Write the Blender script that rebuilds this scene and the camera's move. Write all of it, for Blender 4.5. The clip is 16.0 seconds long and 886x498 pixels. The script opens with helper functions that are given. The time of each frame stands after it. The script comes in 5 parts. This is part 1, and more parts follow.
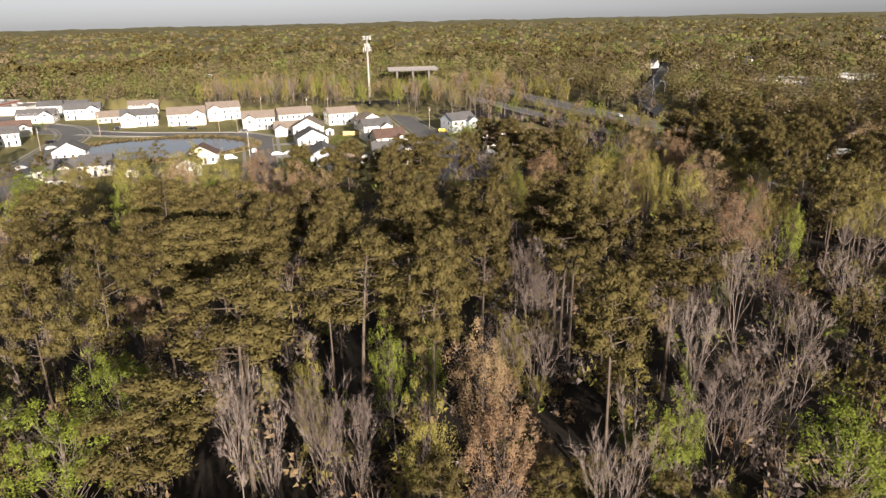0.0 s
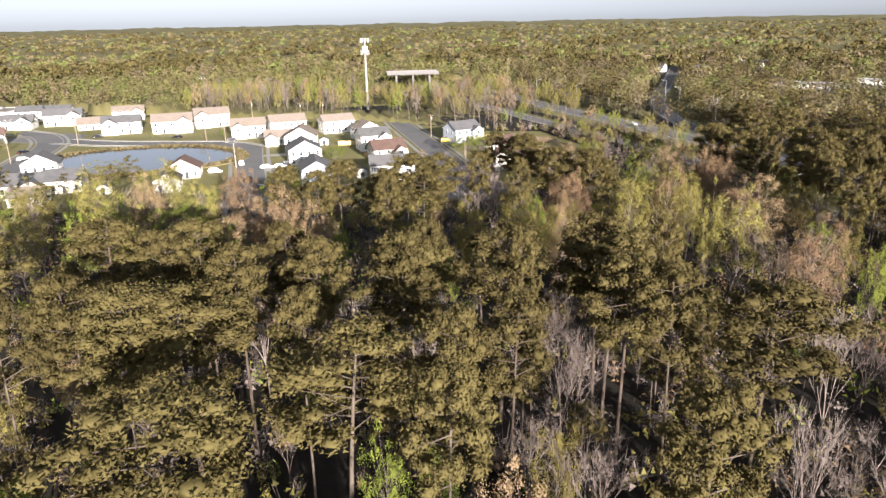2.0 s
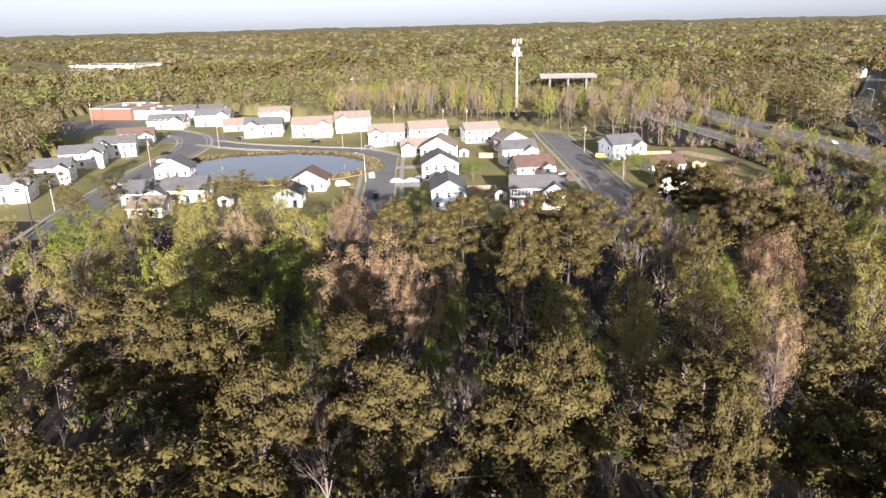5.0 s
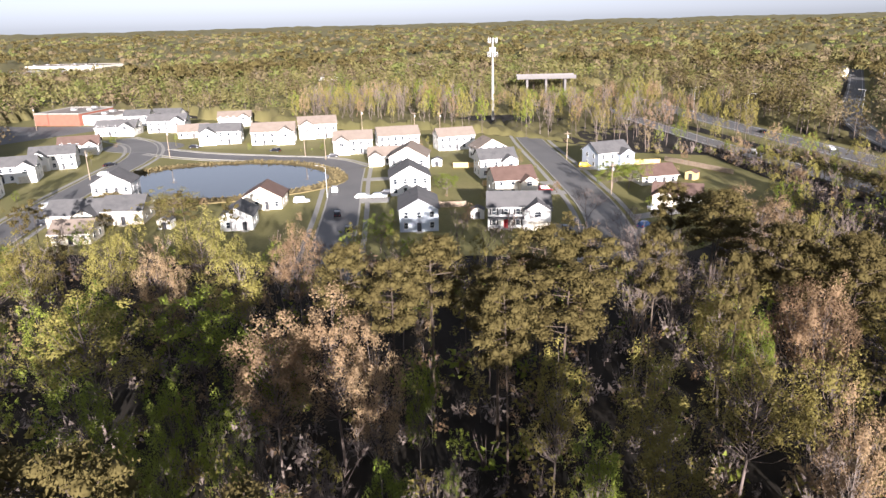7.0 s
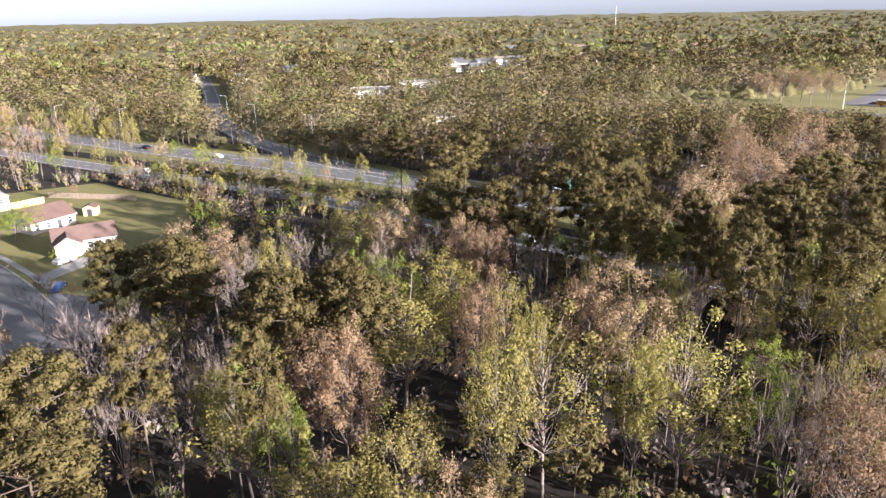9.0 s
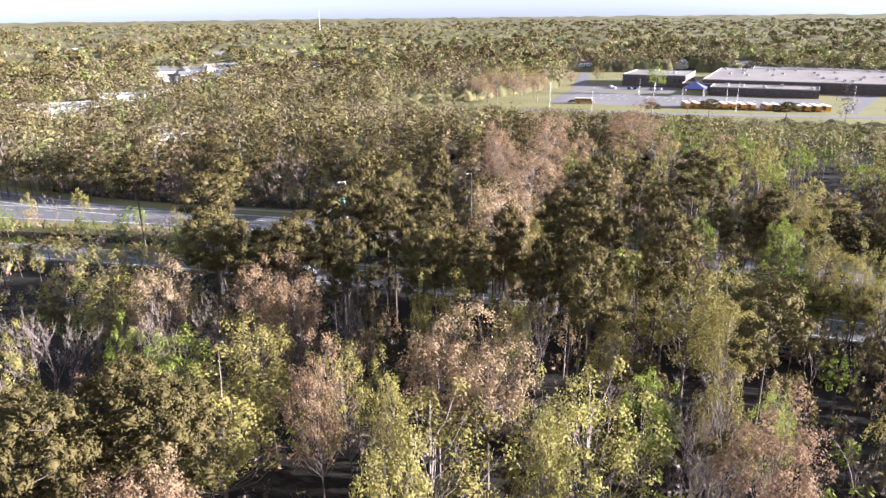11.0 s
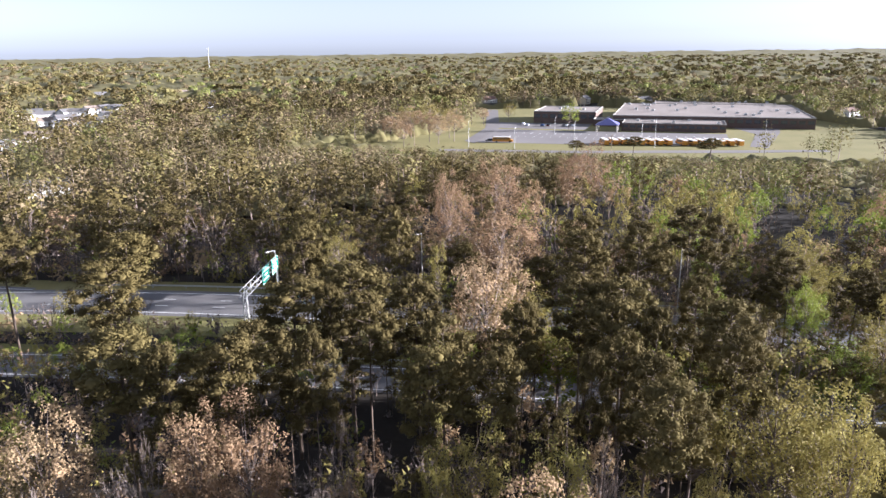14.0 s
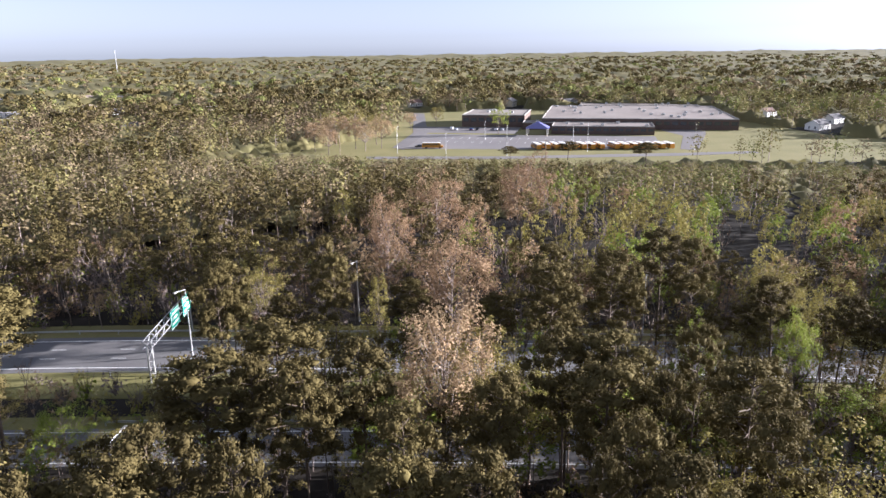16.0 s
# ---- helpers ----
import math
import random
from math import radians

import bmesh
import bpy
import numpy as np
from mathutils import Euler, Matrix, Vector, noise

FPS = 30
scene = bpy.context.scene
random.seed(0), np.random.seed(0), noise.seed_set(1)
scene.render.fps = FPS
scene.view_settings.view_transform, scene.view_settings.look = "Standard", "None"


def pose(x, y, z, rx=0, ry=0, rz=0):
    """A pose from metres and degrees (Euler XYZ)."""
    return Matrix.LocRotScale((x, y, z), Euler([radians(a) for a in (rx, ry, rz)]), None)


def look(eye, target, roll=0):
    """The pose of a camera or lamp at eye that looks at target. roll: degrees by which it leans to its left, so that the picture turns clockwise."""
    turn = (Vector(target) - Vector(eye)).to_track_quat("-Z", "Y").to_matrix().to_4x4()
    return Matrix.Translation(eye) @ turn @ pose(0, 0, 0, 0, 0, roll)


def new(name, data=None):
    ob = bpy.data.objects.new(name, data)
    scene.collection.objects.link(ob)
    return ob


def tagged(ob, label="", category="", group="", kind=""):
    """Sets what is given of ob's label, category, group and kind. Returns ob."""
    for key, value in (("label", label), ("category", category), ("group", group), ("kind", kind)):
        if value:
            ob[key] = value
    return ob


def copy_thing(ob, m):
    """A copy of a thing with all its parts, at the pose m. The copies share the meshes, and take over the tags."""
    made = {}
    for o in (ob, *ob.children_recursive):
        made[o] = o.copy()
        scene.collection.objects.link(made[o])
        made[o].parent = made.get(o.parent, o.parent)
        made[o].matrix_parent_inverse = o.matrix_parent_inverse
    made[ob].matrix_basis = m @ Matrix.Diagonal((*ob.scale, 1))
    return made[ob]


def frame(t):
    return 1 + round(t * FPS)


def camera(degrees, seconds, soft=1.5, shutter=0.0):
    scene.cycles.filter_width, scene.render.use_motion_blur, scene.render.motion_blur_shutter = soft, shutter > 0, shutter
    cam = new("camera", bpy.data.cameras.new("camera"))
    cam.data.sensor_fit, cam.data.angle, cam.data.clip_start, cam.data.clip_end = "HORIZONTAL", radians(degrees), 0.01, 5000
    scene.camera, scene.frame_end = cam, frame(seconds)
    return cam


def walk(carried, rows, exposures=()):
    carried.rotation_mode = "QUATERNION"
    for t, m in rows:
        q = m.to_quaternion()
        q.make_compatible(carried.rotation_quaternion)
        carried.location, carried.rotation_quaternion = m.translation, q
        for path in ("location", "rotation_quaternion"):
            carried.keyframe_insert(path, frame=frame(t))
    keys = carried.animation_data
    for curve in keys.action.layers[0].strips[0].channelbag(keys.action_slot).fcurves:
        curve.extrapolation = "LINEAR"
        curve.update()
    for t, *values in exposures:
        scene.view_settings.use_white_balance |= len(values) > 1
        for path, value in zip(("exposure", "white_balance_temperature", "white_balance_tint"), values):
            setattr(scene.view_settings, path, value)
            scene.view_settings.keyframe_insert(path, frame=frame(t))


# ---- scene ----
cam = camera(64.9, 16.0)
PATH = [
    (0, (0.161, -3.501, 48.114), (0.183, -1.603, 47.484), -1.3),
    (0.5, (-0.222, 2.118, 48.101), (-0.2, 4.015, 47.466), -1.3),
    (1, (-0.592, 7.736, 48.092), (-0.565, 9.633, 47.461), -1.3),
    (1.5, (-0.887, 13.325, 48.091), (-0.856, 15.224, 47.463), -1.25),
    (2, (-1.032, 18.851, 48.114), (-1.006, 20.75, 47.488), -1.15),
    (2.5, (-0.987, 24.259, 48.137), (-1.023, 26.159, 47.514), -1.05),
    (3, (-0.807, 29.544, 48.147), (-0.973, 31.439, 47.527), -1.0),
    (3.5, (-0.661, 34.756, 48.142), (-0.955, 36.635, 47.521), -1.05),
    (4, (-0.737, 39.968, 48.117), (-1.079, 41.839, 47.5), -1.15),
    (6.3, (-2.635, 64.273, 47.743), (-3.047, 66.128, 47.121), -1.7),
    (6.5, (-2.917, 66.51, 47.731), (-3.33, 68.365, 47.111), -1.7),
    (7, (-3.879, 72.419, 47.693), (-4.199, 74.292, 47.069), -1.5),
    (7.5, (-4.83, 78.537, 47.724), (-4.63, 80.422, 47.089), -1.3),
    (8, (-5.507, 84.45, 47.802), (-4.798, 86.209, 47.165), -1.15),
    (8.5, (-6.012, 89.998, 47.926), (-5.013, 91.608, 47.287), -1.1),
    (9, (-6.024, 95.305, 48.07), (-4.812, 96.761, 47.431), -1.1),
    (9.5, (-5.516, 100.363, 48.161), (-4.124, 101.649, 47.522), -0.95),
    (10, (-4.481, 105.103, 48.241), (-2.973, 106.252, 47.601), -0.9),
    (10.2, (-3.825, 106.842, 48.258), (-2.277, 107.936, 47.619), -0.85),
    (12.3, (5.655, 123.383, 48.641), (7.445, 124.006, 48.003), -0.55),
    (12.5, (6.75, 124.785, 48.654), (8.541, 125.407, 48.016), -0.6),
    (13, (9.875, 127.918, 48.713), (11.675, 128.514, 48.077), -0.7),
    (13.5, (13.299, 130.699, 48.786), (15.12, 131.302, 48.222), -0.7),
    (14, (16.939, 133.143, 48.878), (18.764, 133.748, 48.33), -0.7),
    (14.5, (20.732, 135.211, 48.969), (22.573, 135.77, 48.422), -0.8),
    (15, (24.551, 137.049, 49.074), (26.412, 137.537, 48.527), -0.8),
    (15.5, (28.404, 138.738, 49.169), (30.278, 139.174, 48.622), -0.8),
    (16, (32.309, 140.418, 49.259), (34.19, 140.82, 48.713), -0.8),
]
EXPOSURE = [(0, 1.26, 6250, 14), (0.5, 1.79, 6080, 13), (1.5, 1.84, 5780, 13), (4, 1.82, 5680, 16), (7, 1.84, 5630, 17), (9.5, 2.48, 5380, 18), (12.5, 2.78, 5180, 19), (13.5, 2.68, 5180, 19), (14.2, 2.39, 5280, 19), (16, 2.29, 5280, 19)]
walk(cam, [(t, look(eye, target, roll)) for t, eye, target, roll in PATH], EXPOSURE)

# ---- light ----
SUN_AZ, SUN_EL = radians(160.5), radians(12.0)
world = bpy.data.worlds.new("world")
scene.world = world
world.use_nodes = True
wn = world.node_tree.nodes
sky = wn.new("ShaderNodeTexSky")
sky.sky_type = "NISHITA"
sky.sun_disc = False
sky.sun_elevation, sky.sun_rotation = SUN_EL, SUN_AZ
sky.air_density, sky.dust_density, sky.ozone_density = 0.9, 0.5, 2.0
hazy = wn.new("ShaderNodeHueSaturation")
hazy.inputs["Saturation"].default_value = 0.16
world.node_tree.links.new(sky.outputs[0], hazy.inputs["Color"])
world.node_tree.links.new(hazy.outputs[0], wn["Background"].inputs[0])
wn["Background"].inputs[1].default_value = 0.043
sun = new("sun", bpy.data.lights.new("sun", "SUN"))
sun.data.energy, sun.data.angle, sun.data.color = 5.0, radians(0.6), (1.0, 0.88, 0.72)
sd = Vector((math.sin(SUN_AZ) * math.cos(SUN_EL), math.cos(SUN_AZ) * math.cos(SUN_EL), math.sin(SUN_EL)))
sun.matrix_world = look(sd * 300, (0, 0, 0))


# ---- materials ----
def surface(name, stops, rough=0.85, scale=2.0, fine=20.0, bump=0.2, metal=0.0, random_fac=0.35, translucent=0.0, spec=0.3):
    """Noise at two scales and a random value of the object choose the colour between the stops."""
    m = bpy.data.materials.new(name)
    m.use_nodes = True
    nt = m.node_tree
    n, l = nt.nodes, nt.links
    b = n["Principled BSDF"]
    geo = n.new("ShaderNodeNewGeometry")
    n1, n2 = n.new("ShaderNodeTexNoise"), n.new("ShaderNodeTexNoise")
    n1.inputs["Scale"].default_value, n2.inputs["Scale"].default_value = scale, fine
    n1.inputs["Detail"].default_value, n2.inputs["Detail"].default_value = 4, 3
    for k in (n1, n2):
        l.new(geo.outputs["Position"], k.inputs["Vector"])
    info = n.new("ShaderNodeObjectInfo")
    att = n.new("ShaderNodeAttribute")
    att.attribute_name = "tint"
    isl = n.new("ShaderNodeMath"); isl.operation = "ADD"
    l.new(info.outputs["Random"], isl.inputs[0]); l.new(att.outputs["Fac"], isl.inputs[1])
    fr = n.new("ShaderNodeMath"); fr.operation = "FRACT"
    l.new(isl.outputs[0], fr.inputs[0])
    mixn = n.new("ShaderNodeMix")
    mixn.inputs[0].default_value = 0.4
    l.new(n1.outputs["Fac"], mixn.inputs[2]); l.new(n2.outputs["Fac"], mixn.inputs[3])
    stretch = n.new("ShaderNodeMapRange")
    stretch.inputs[1].default_value, stretch.inputs[2].default_value = 0.32, 0.68
    l.new(mixn.outputs[0], stretch.inputs[0])
    fac = n.new("ShaderNodeMix")
    fac.inputs[0].default_value = random_fac
    l.new(stretch.outputs[0], fac.inputs[2]); l.new(fr.outputs[0], fac.inputs[3])
    ramp = n.new("ShaderNodeValToRGB")
    e = ramp.color_ramp.elements
    while len(e) < len(stops):
        e.new(0.5)
    for i, c in enumerate(stops):
        e[i].position = i / (len(stops) - 1)
        e[i].color = (*c, 1)
    l.new(fac.outputs[0], ramp.inputs[0])
    l.new(ramp.outputs[0], b.inputs["Base Color"])
    b.inputs["Roughness"].default_value, b.inputs["Metallic"].default_value = rough, metal
    b.inputs["Specular IOR Level"].default_value = spec
    if bump:
        bp = n.new("ShaderNodeBump")
        bp.inputs["Strength"].default_value, bp.inputs["Distance"].default_value = bump, 0.05
        l.new(n2.outputs["Fac"], bp.inputs["Height"])
        l.new(bp.outputs[0], b.inputs["Normal"])
    if translucent:
        tr, mx = n.new("ShaderNodeBsdfTranslucent"), n.new("ShaderNodeMixShader")
        mx.inputs[0].default_value = translucent
        l.new(ramp.outputs[0], tr.inputs[0])
        l.new(b.outputs[0], mx.inputs[1]); l.new(tr.outputs[0], mx.inputs[2])
        l.new(mx.outputs[0], n["Material Output"].inputs[0])
    return m


PINE = surface("pine_needles", [(0.052, 0.041, 0.016), (0.092, 0.073, 0.027), (0.122, 0.1, 0.036)], 0.8, 0.25, 3, 0, 0, 0.5, 0.12, spec=0.08)
LEAF = surface("fresh_leaves", [(0.12, 0.15, 0.025), (0.19, 0.225, 0.036), (0.26, 0.285, 0.055)], 0.6, 0.2, 3, 0, 0, 0.6, 0.35, spec=0.1)
OLIVE = surface("young_leaves", [(0.17, 0.138, 0.045), (0.245, 0.21, 0.06), (0.31, 0.28, 0.08)], 0.7, 0.2, 3, 0, 0, 0.6, 0.3, spec=0.1)
BUDS = surface("russet_buds", [(0.19, 0.118, 0.072), (0.30, 0.205, 0.118), (0.375, 0.285, 0.16)], 0.75, 0.2, 3, 0, 0, 0.6, 0.3, spec=0.1)
# foliage of the far woods, chroma lowered so the colour itself suggests haze
HAZED_OLIVE = surface("hill_oak_leaves", [(0.13, 0.112, 0.048), (0.17, 0.15, 0.06), (0.205, 0.185, 0.07)], 0.8, 0.02, 0.2, 0, 0, 0.5, 0.2, spec=0.05)
HAZED_TAN = surface("hill_oak_buds", [(0.14, 0.105, 0.062), (0.175, 0.135, 0.078), (0.205, 0.165, 0.092)], 0.8, 0.02, 0.2, 0, 0, 0.5, 0.2, spec=0.05)
HAZED_GREEN = surface("hill_poplar_leaves", [(0.12, 0.13, 0.045), (0.155, 0.165, 0.05), (0.19, 0.205, 0.06)], 0.8, 0.02, 0.2, 0, 0, 0.5, 0.2, spec=0.05)
TWIG = surface("bare_twigs", [(0.10, 0.075, 0.066), (0.165, 0.13, 0.112), (0.245, 0.20, 0.172)], 0.85, 0.3, 4, 0, 0, 0.6)
BARK = surface("bark", [(0.055, 0.04, 0.03), (0.09, 0.067, 0.05), (0.135, 0.107, 0.082)], 0.9, 0.8, 9, 0.4, 0, 0.4)
# brown leaf litter, its colour taken near black to carry the woodland shade
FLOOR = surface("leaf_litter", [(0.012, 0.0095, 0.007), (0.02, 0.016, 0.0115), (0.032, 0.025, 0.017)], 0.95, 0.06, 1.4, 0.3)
CANOPY = surface("distant_canopy", [(0.063, 0.056, 0.025), (0.105, 0.095, 0.035), (0.154, 0.133, 0.052), (0.14, 0.154, 0.042)], 0.9, 0.012, 0.06, 0)
GRASS = surface("lawn", [(0.13, 0.125, 0.04), (0.19, 0.172, 0.06), (0.25, 0.208, 0.09)], 0.9, 0.05, 1.2, 0.2)
DRYGRASS = surface("dry_grass", [(0.149, 0.118, 0.056), (0.205, 0.161, 0.074), (0.161, 0.149, 0.056)], 0.9, 0.08, 1.0, 0.2)
ASPHALT = surface("asphalt", [(0.115, 0.11, 0.11), (0.15, 0.145, 0.142), (0.18, 0.172, 0.165)], 0.8, 0.08, 3, 0.1, spec=0.4)
CONCRETE = surface("concrete", [(0.288, 0.272, 0.248), (0.352, 0.336, 0.304)], 0.85, 0.3, 4, 0.1)
PAINT = surface("road_paint", [(0.62, 0.62, 0.60), (0.75, 0.75, 0.73)], 0.7, 1, 8, 0)
YPAINT = surface("yellow_paint", [(0.55, 0.36, 0.06), (0.62, 0.42, 0.09)], 0.7, 1, 8, 0)
WHITE = surface("white_siding", [(0.72, 0.70, 0.66), (0.80, 0.78, 0.74)], 0.6, 0.4, 6, 0.05)
CREAM = surface("cream_siding", [(0.62, 0.56, 0.45), (0.72, 0.66, 0.55)], 0.6, 0.4, 6, 0.05)
BLUESIDE = surface("blue_grey_siding", [(0.42, 0.46, 0.52), (0.52, 0.56, 0.62)], 0.6, 0.4, 6, 0.05)
ROOF_G = surface("grey_shingles", [(0.07, 0.07, 0.073), (0.119, 0.115, 0.115), (0.147, 0.14, 0.14)], 0.9, 0.5, 7, 0.3)
ROOF_T = surface("tan_shingles", [(0.18, 0.143, 0.116), (0.232, 0.188, 0.154), (0.277, 0.225, 0.188)], 0.9, 0.5, 7, 0.3)
ROOF_B = surface("red_brown_shingles", [(0.096, 0.06, 0.048), (0.132, 0.084, 0.068), (0.16, 0.108, 0.088)], 0.9, 0.5, 7, 0.3)
FLATROOF = surface("flat_roof_gravel", [(0.173, 0.148, 0.13), (0.238, 0.205, 0.18), (0.302, 0.266, 0.238)], 0.9, 0.04, 0.8, 0.1)
LOT = surface("worn_asphalt", [(0.136, 0.124, 0.121), (0.174, 0.161, 0.155), (0.211, 0.195, 0.186)], 0.85, 0.03, 1.5, 0.1)
BRICK = surface("red_brick", [(0.24, 0.08, 0.055), (0.32, 0.12, 0.08)], 0.85, 0.5, 6, 0.2)
BROWNBRICK = surface("brown_brick", [(0.091, 0.063, 0.052), (0.133, 0.095, 0.077)], 0.85, 0.5, 6, 0.2)
GLASS = surface("window_glass", [(0.03, 0.035, 0.045), (0.05, 0.06, 0.07)], 0.08, 0.5, 2, 0, spec=0.8)
DARK = surface("dark_trim", [(0.03, 0.03, 0.035), (0.06, 0.06, 0.065)], 0.6, 1, 8, 0)
RED = surface("red_paint", [(0.45, 0.02, 0.03), (0.5, 0.04, 0.04)], 0.5, 1, 8, 0)
STEEL = surface("galvanised_steel", [(0.42, 0.42, 0.42), (0.55, 0.55, 0.54)], 0.45, 1, 8, 0.05, 0.6)
WOOD = surface("weathered_wood", [(0.24, 0.18, 0.13), (0.34, 0.27, 0.20)], 0.9, 1, 9, 0.3)
FENCEWOOD = surface("new_pine_boards", [(0.55, 0.38, 0.16), (0.66, 0.48, 0.22)], 0.8, 1, 9, 0.2)
GREEN = surface("green_sign", [(0.0, 0.20, 0.13), (0.0, 0.25, 0.16)], 0.35, 1, 6, 0)
BLUEROOF = surface("blue_metal_roof", [(0.10, 0.10, 0.24), (0.14, 0.14, 0.30)], 0.5, 1, 6, 0)
BUSY = surface("bus_yellow", [(0.42, 0.19, 0.02), (0.48, 0.225, 0.025)], 0.4, 1, 6, 0)
RUBBER = surface("rubber", [(0.02, 0.02, 0.02), (0.035, 0.035, 0.035)], 0.8, 1, 8, 0)
WATER = surface("pond_water", [(0.012, 0.018, 0.025), (0.02, 0.028, 0.032)], 0.04, 0.05, 0.8, 0.02, spec=0.9)
CARS = [surface("car_paint_" + n, [c, tuple(v * 1.1 for v in c)], 0.25, 1, 6, 0, 0.2, spec=0.6) for n, c in
        (("white", (0.72, 0.72, 0.72)), ("black", (0.02, 0.02, 0.025)), ("silver", (0.4, 0.42, 0.45)), ("maroon", (0.16, 0.02, 0.02)), ("yellow", (0.6, 0.42, 0.03)), ("blue", (0.05, 0.09, 0.2)))]


# ---- mesh helpers ----
def part(name, bm, material, parent=None, label=""):
    me = bpy.data.meshes.new(name)
    bm.to_mesh(me); bm.free()
    me.materials.append(material)
    ob = new(name, me)
    ob.parent = parent
    if label:
        ob["label"] = label
    return ob


def thing(name, x, y, z=0.0, yaw=0.0, label="", category="", group="", kind=""):
    """An Empty at the base of a thing; yaw in degrees."""
    ob = new(name)
    ob.empty_display_size = 0.5
    ob.matrix_basis = pose(x, y, z, 0, 0, yaw)
    return tagged(ob, label, category, group, kind)


def box(bm, x0, y0, z0, x1, y1, z1):
    v = [bm.verts.new(p) for p in ((x0, y0, z0), (x1, y0, z0), (x1, y1, z0), (x0, y1, z0), (x0, y0, z1), (x1, y0, z1), (x1, y1, z1), (x0, y1, z1))]
    for f in ((3, 2, 1, 0), (4, 5, 6, 7), (0, 1, 5, 4), (1, 2, 6, 5), (2, 3, 7, 6), (3, 0, 4, 7)):
        bm.faces.new([v[i] for i in f])
    return bm


def boxed(*b):
    bm = bmesh.new()
    return box(bm, *b)


def rod(bm, p0, p1, r0, r1=None, n=6):
    p0, p1 = Vector(p0), Vector(p1)
    r1 = r0 if r1 is None else r1
    q = (p1 - p0).to_track_quat("Z", "Y")
    rings = []
    for p, r in ((p0, r0), (p1, r1)):
        rings.append([bm.verts.new(p + q @ Vector((r * math.cos(2 * math.pi * i / n), r * math.sin(2 * math.pi * i / n), 0))) for i in range(n)])
    for i in range(n):
        bm.faces.new((rings[0][i], rings[0][(i + 1) % n], rings[1][(i + 1) % n], rings[1][i]))
    bm.faces.new(rings[0][::-1]); bm.faces.new(rings[1])
    return bm


def prism(bm, outline, z0, z1):
    """A flat outline raised from z0 to z1."""
    a = [bm.verts.new((x, y, z0)) for x, y in outline]
    b = [bm.verts.new((x, y, z1)) for x, y in outline]
    n = len(a)
    bm.faces.new(b); bm.faces.new(a[::-1])
    for i in range(n):
        bm.faces.new((a[i], a[(i + 1) % n], b[(i + 1) % n], b[i]))
    bmesh.ops.recalc_face_normals(bm, faces=bm.faces)
    return bm


def slab(name, outline, z0, z1, material, label="", parent=None):
    ob = part(name, prism(bmesh.new(), outline, z0, z1), material, parent)
    return tagged(ob, label, name.split("_")[0], kind="structure") if parent is None else ob


def smooth_line(pts, step=6.0):
    """Points along a smooth line through pts."""
    out = []
    p = [Vector(pts[0]) * 2 - Vector(pts[1])] + [Vector(q) for q in pts] + [Vector(pts[-1]) * 2 - Vector(pts[-2])]
    for i in range(1, len(p) - 2):
        n = max(1, int((p[i + 1] - p[i]).length / step))
        for k in range(n):
            t = k / n
            out.append(0.5 * ((2 * p[i]) + (p[i + 1] - p[i - 1]) * t + (2 * p[i - 1] - 5 * p[i] + 4 * p[i + 1] - p[i + 2]) * t * t + (3 * p[i] - p[i - 1] - 3 * p[i + 1] + p[i + 2]) * t ** 3))
    out.append(p[-2])
    return out


def ribbon(bm, line, a, b, z0, z1, first=0, last=None):
    """A strip between the offsets a and b (to the right) of a line."""
    pts = line[first:last]
    rows = []
    for i, p in enumerate(pts):
        d = (pts[min(i + 1, len(pts) - 1)] - pts[max(i - 1, 0)]).normalized()
        r = Vector((d.y, -d.x))
        l0, r0 = p + r * a, p + r * b
        rows.append([bm.verts.new((*l0, z0)), bm.verts.new((*l0, z1)), bm.verts.new((*r0, z1)), bm.verts.new((*r0, z0))])
    for u, v in zip(rows, rows[1:]):
        for k in range(3):
            bm.faces.new((u[k], v[k], v[k + 1], u[k + 1]))
    return bm


def dashes(bm, line, offset, z, length=3.0, gap=9.2, width=0.16):
    run, on = 0.0, True
    dense = []
    for p, q in zip(line, line[1:]):
        n = max(1, int((q - p).length / 0.5))
        dense += [p.lerp(q, k / n) for k in range(n)]
    step = (dense[1] - dense[0]).length
    a, b = int(length / step), int((length + gap) / step)
    for i in range(0, len(dense) - a - 1, b):
        ribbon(bm, [dense[i], dense[i + a]], offset - width / 2, offset + width / 2, z, z + 0.012)
    return bm


# ---- trees ----
class Soup:
    """Triangles gathered as arrays, each with a material number."""

    def __init__(self):
        self.v, self.t, self.m, self.n = [], [], [], 0

    def add(self, v, t, m):
        self.v.append(np.asarray(v, float)); self.t.append(np.asarray(t, int) + self.n); self.m.append(np.full(len(t), m))
        self.n += len(v)

    def arrays(self):
        return np.concatenate(self.v), np.concatenate(self.t), np.concatenate(self.m)


def tube(s, p0, p1, r0, r1, n=4, m=0):
    p0, p1 = np.array(p0, float), np.array(p1, float)
    d = p1 - p0
    d /= np.linalg.norm(d) + 1e-9
    u = np.cross(d, (0.31, 0.95, 0.02)); u /= np.linalg.norm(u)
    w = np.cross(d, u)
    a = np.arange(n) * 2 * np.pi / n
    ring = np.outer(np.cos(a), u) + np.outer(np.sin(a), w)
    v = np.concatenate([p0 + ring * r0, p1 + ring * r1])
    t = [(i, (i + 1) % n, n + (i + 1) % n) for i in range(n)] + [(i, n + (i + 1) % n, n + i) for i in range(n)]
    s.add(v, t, m)


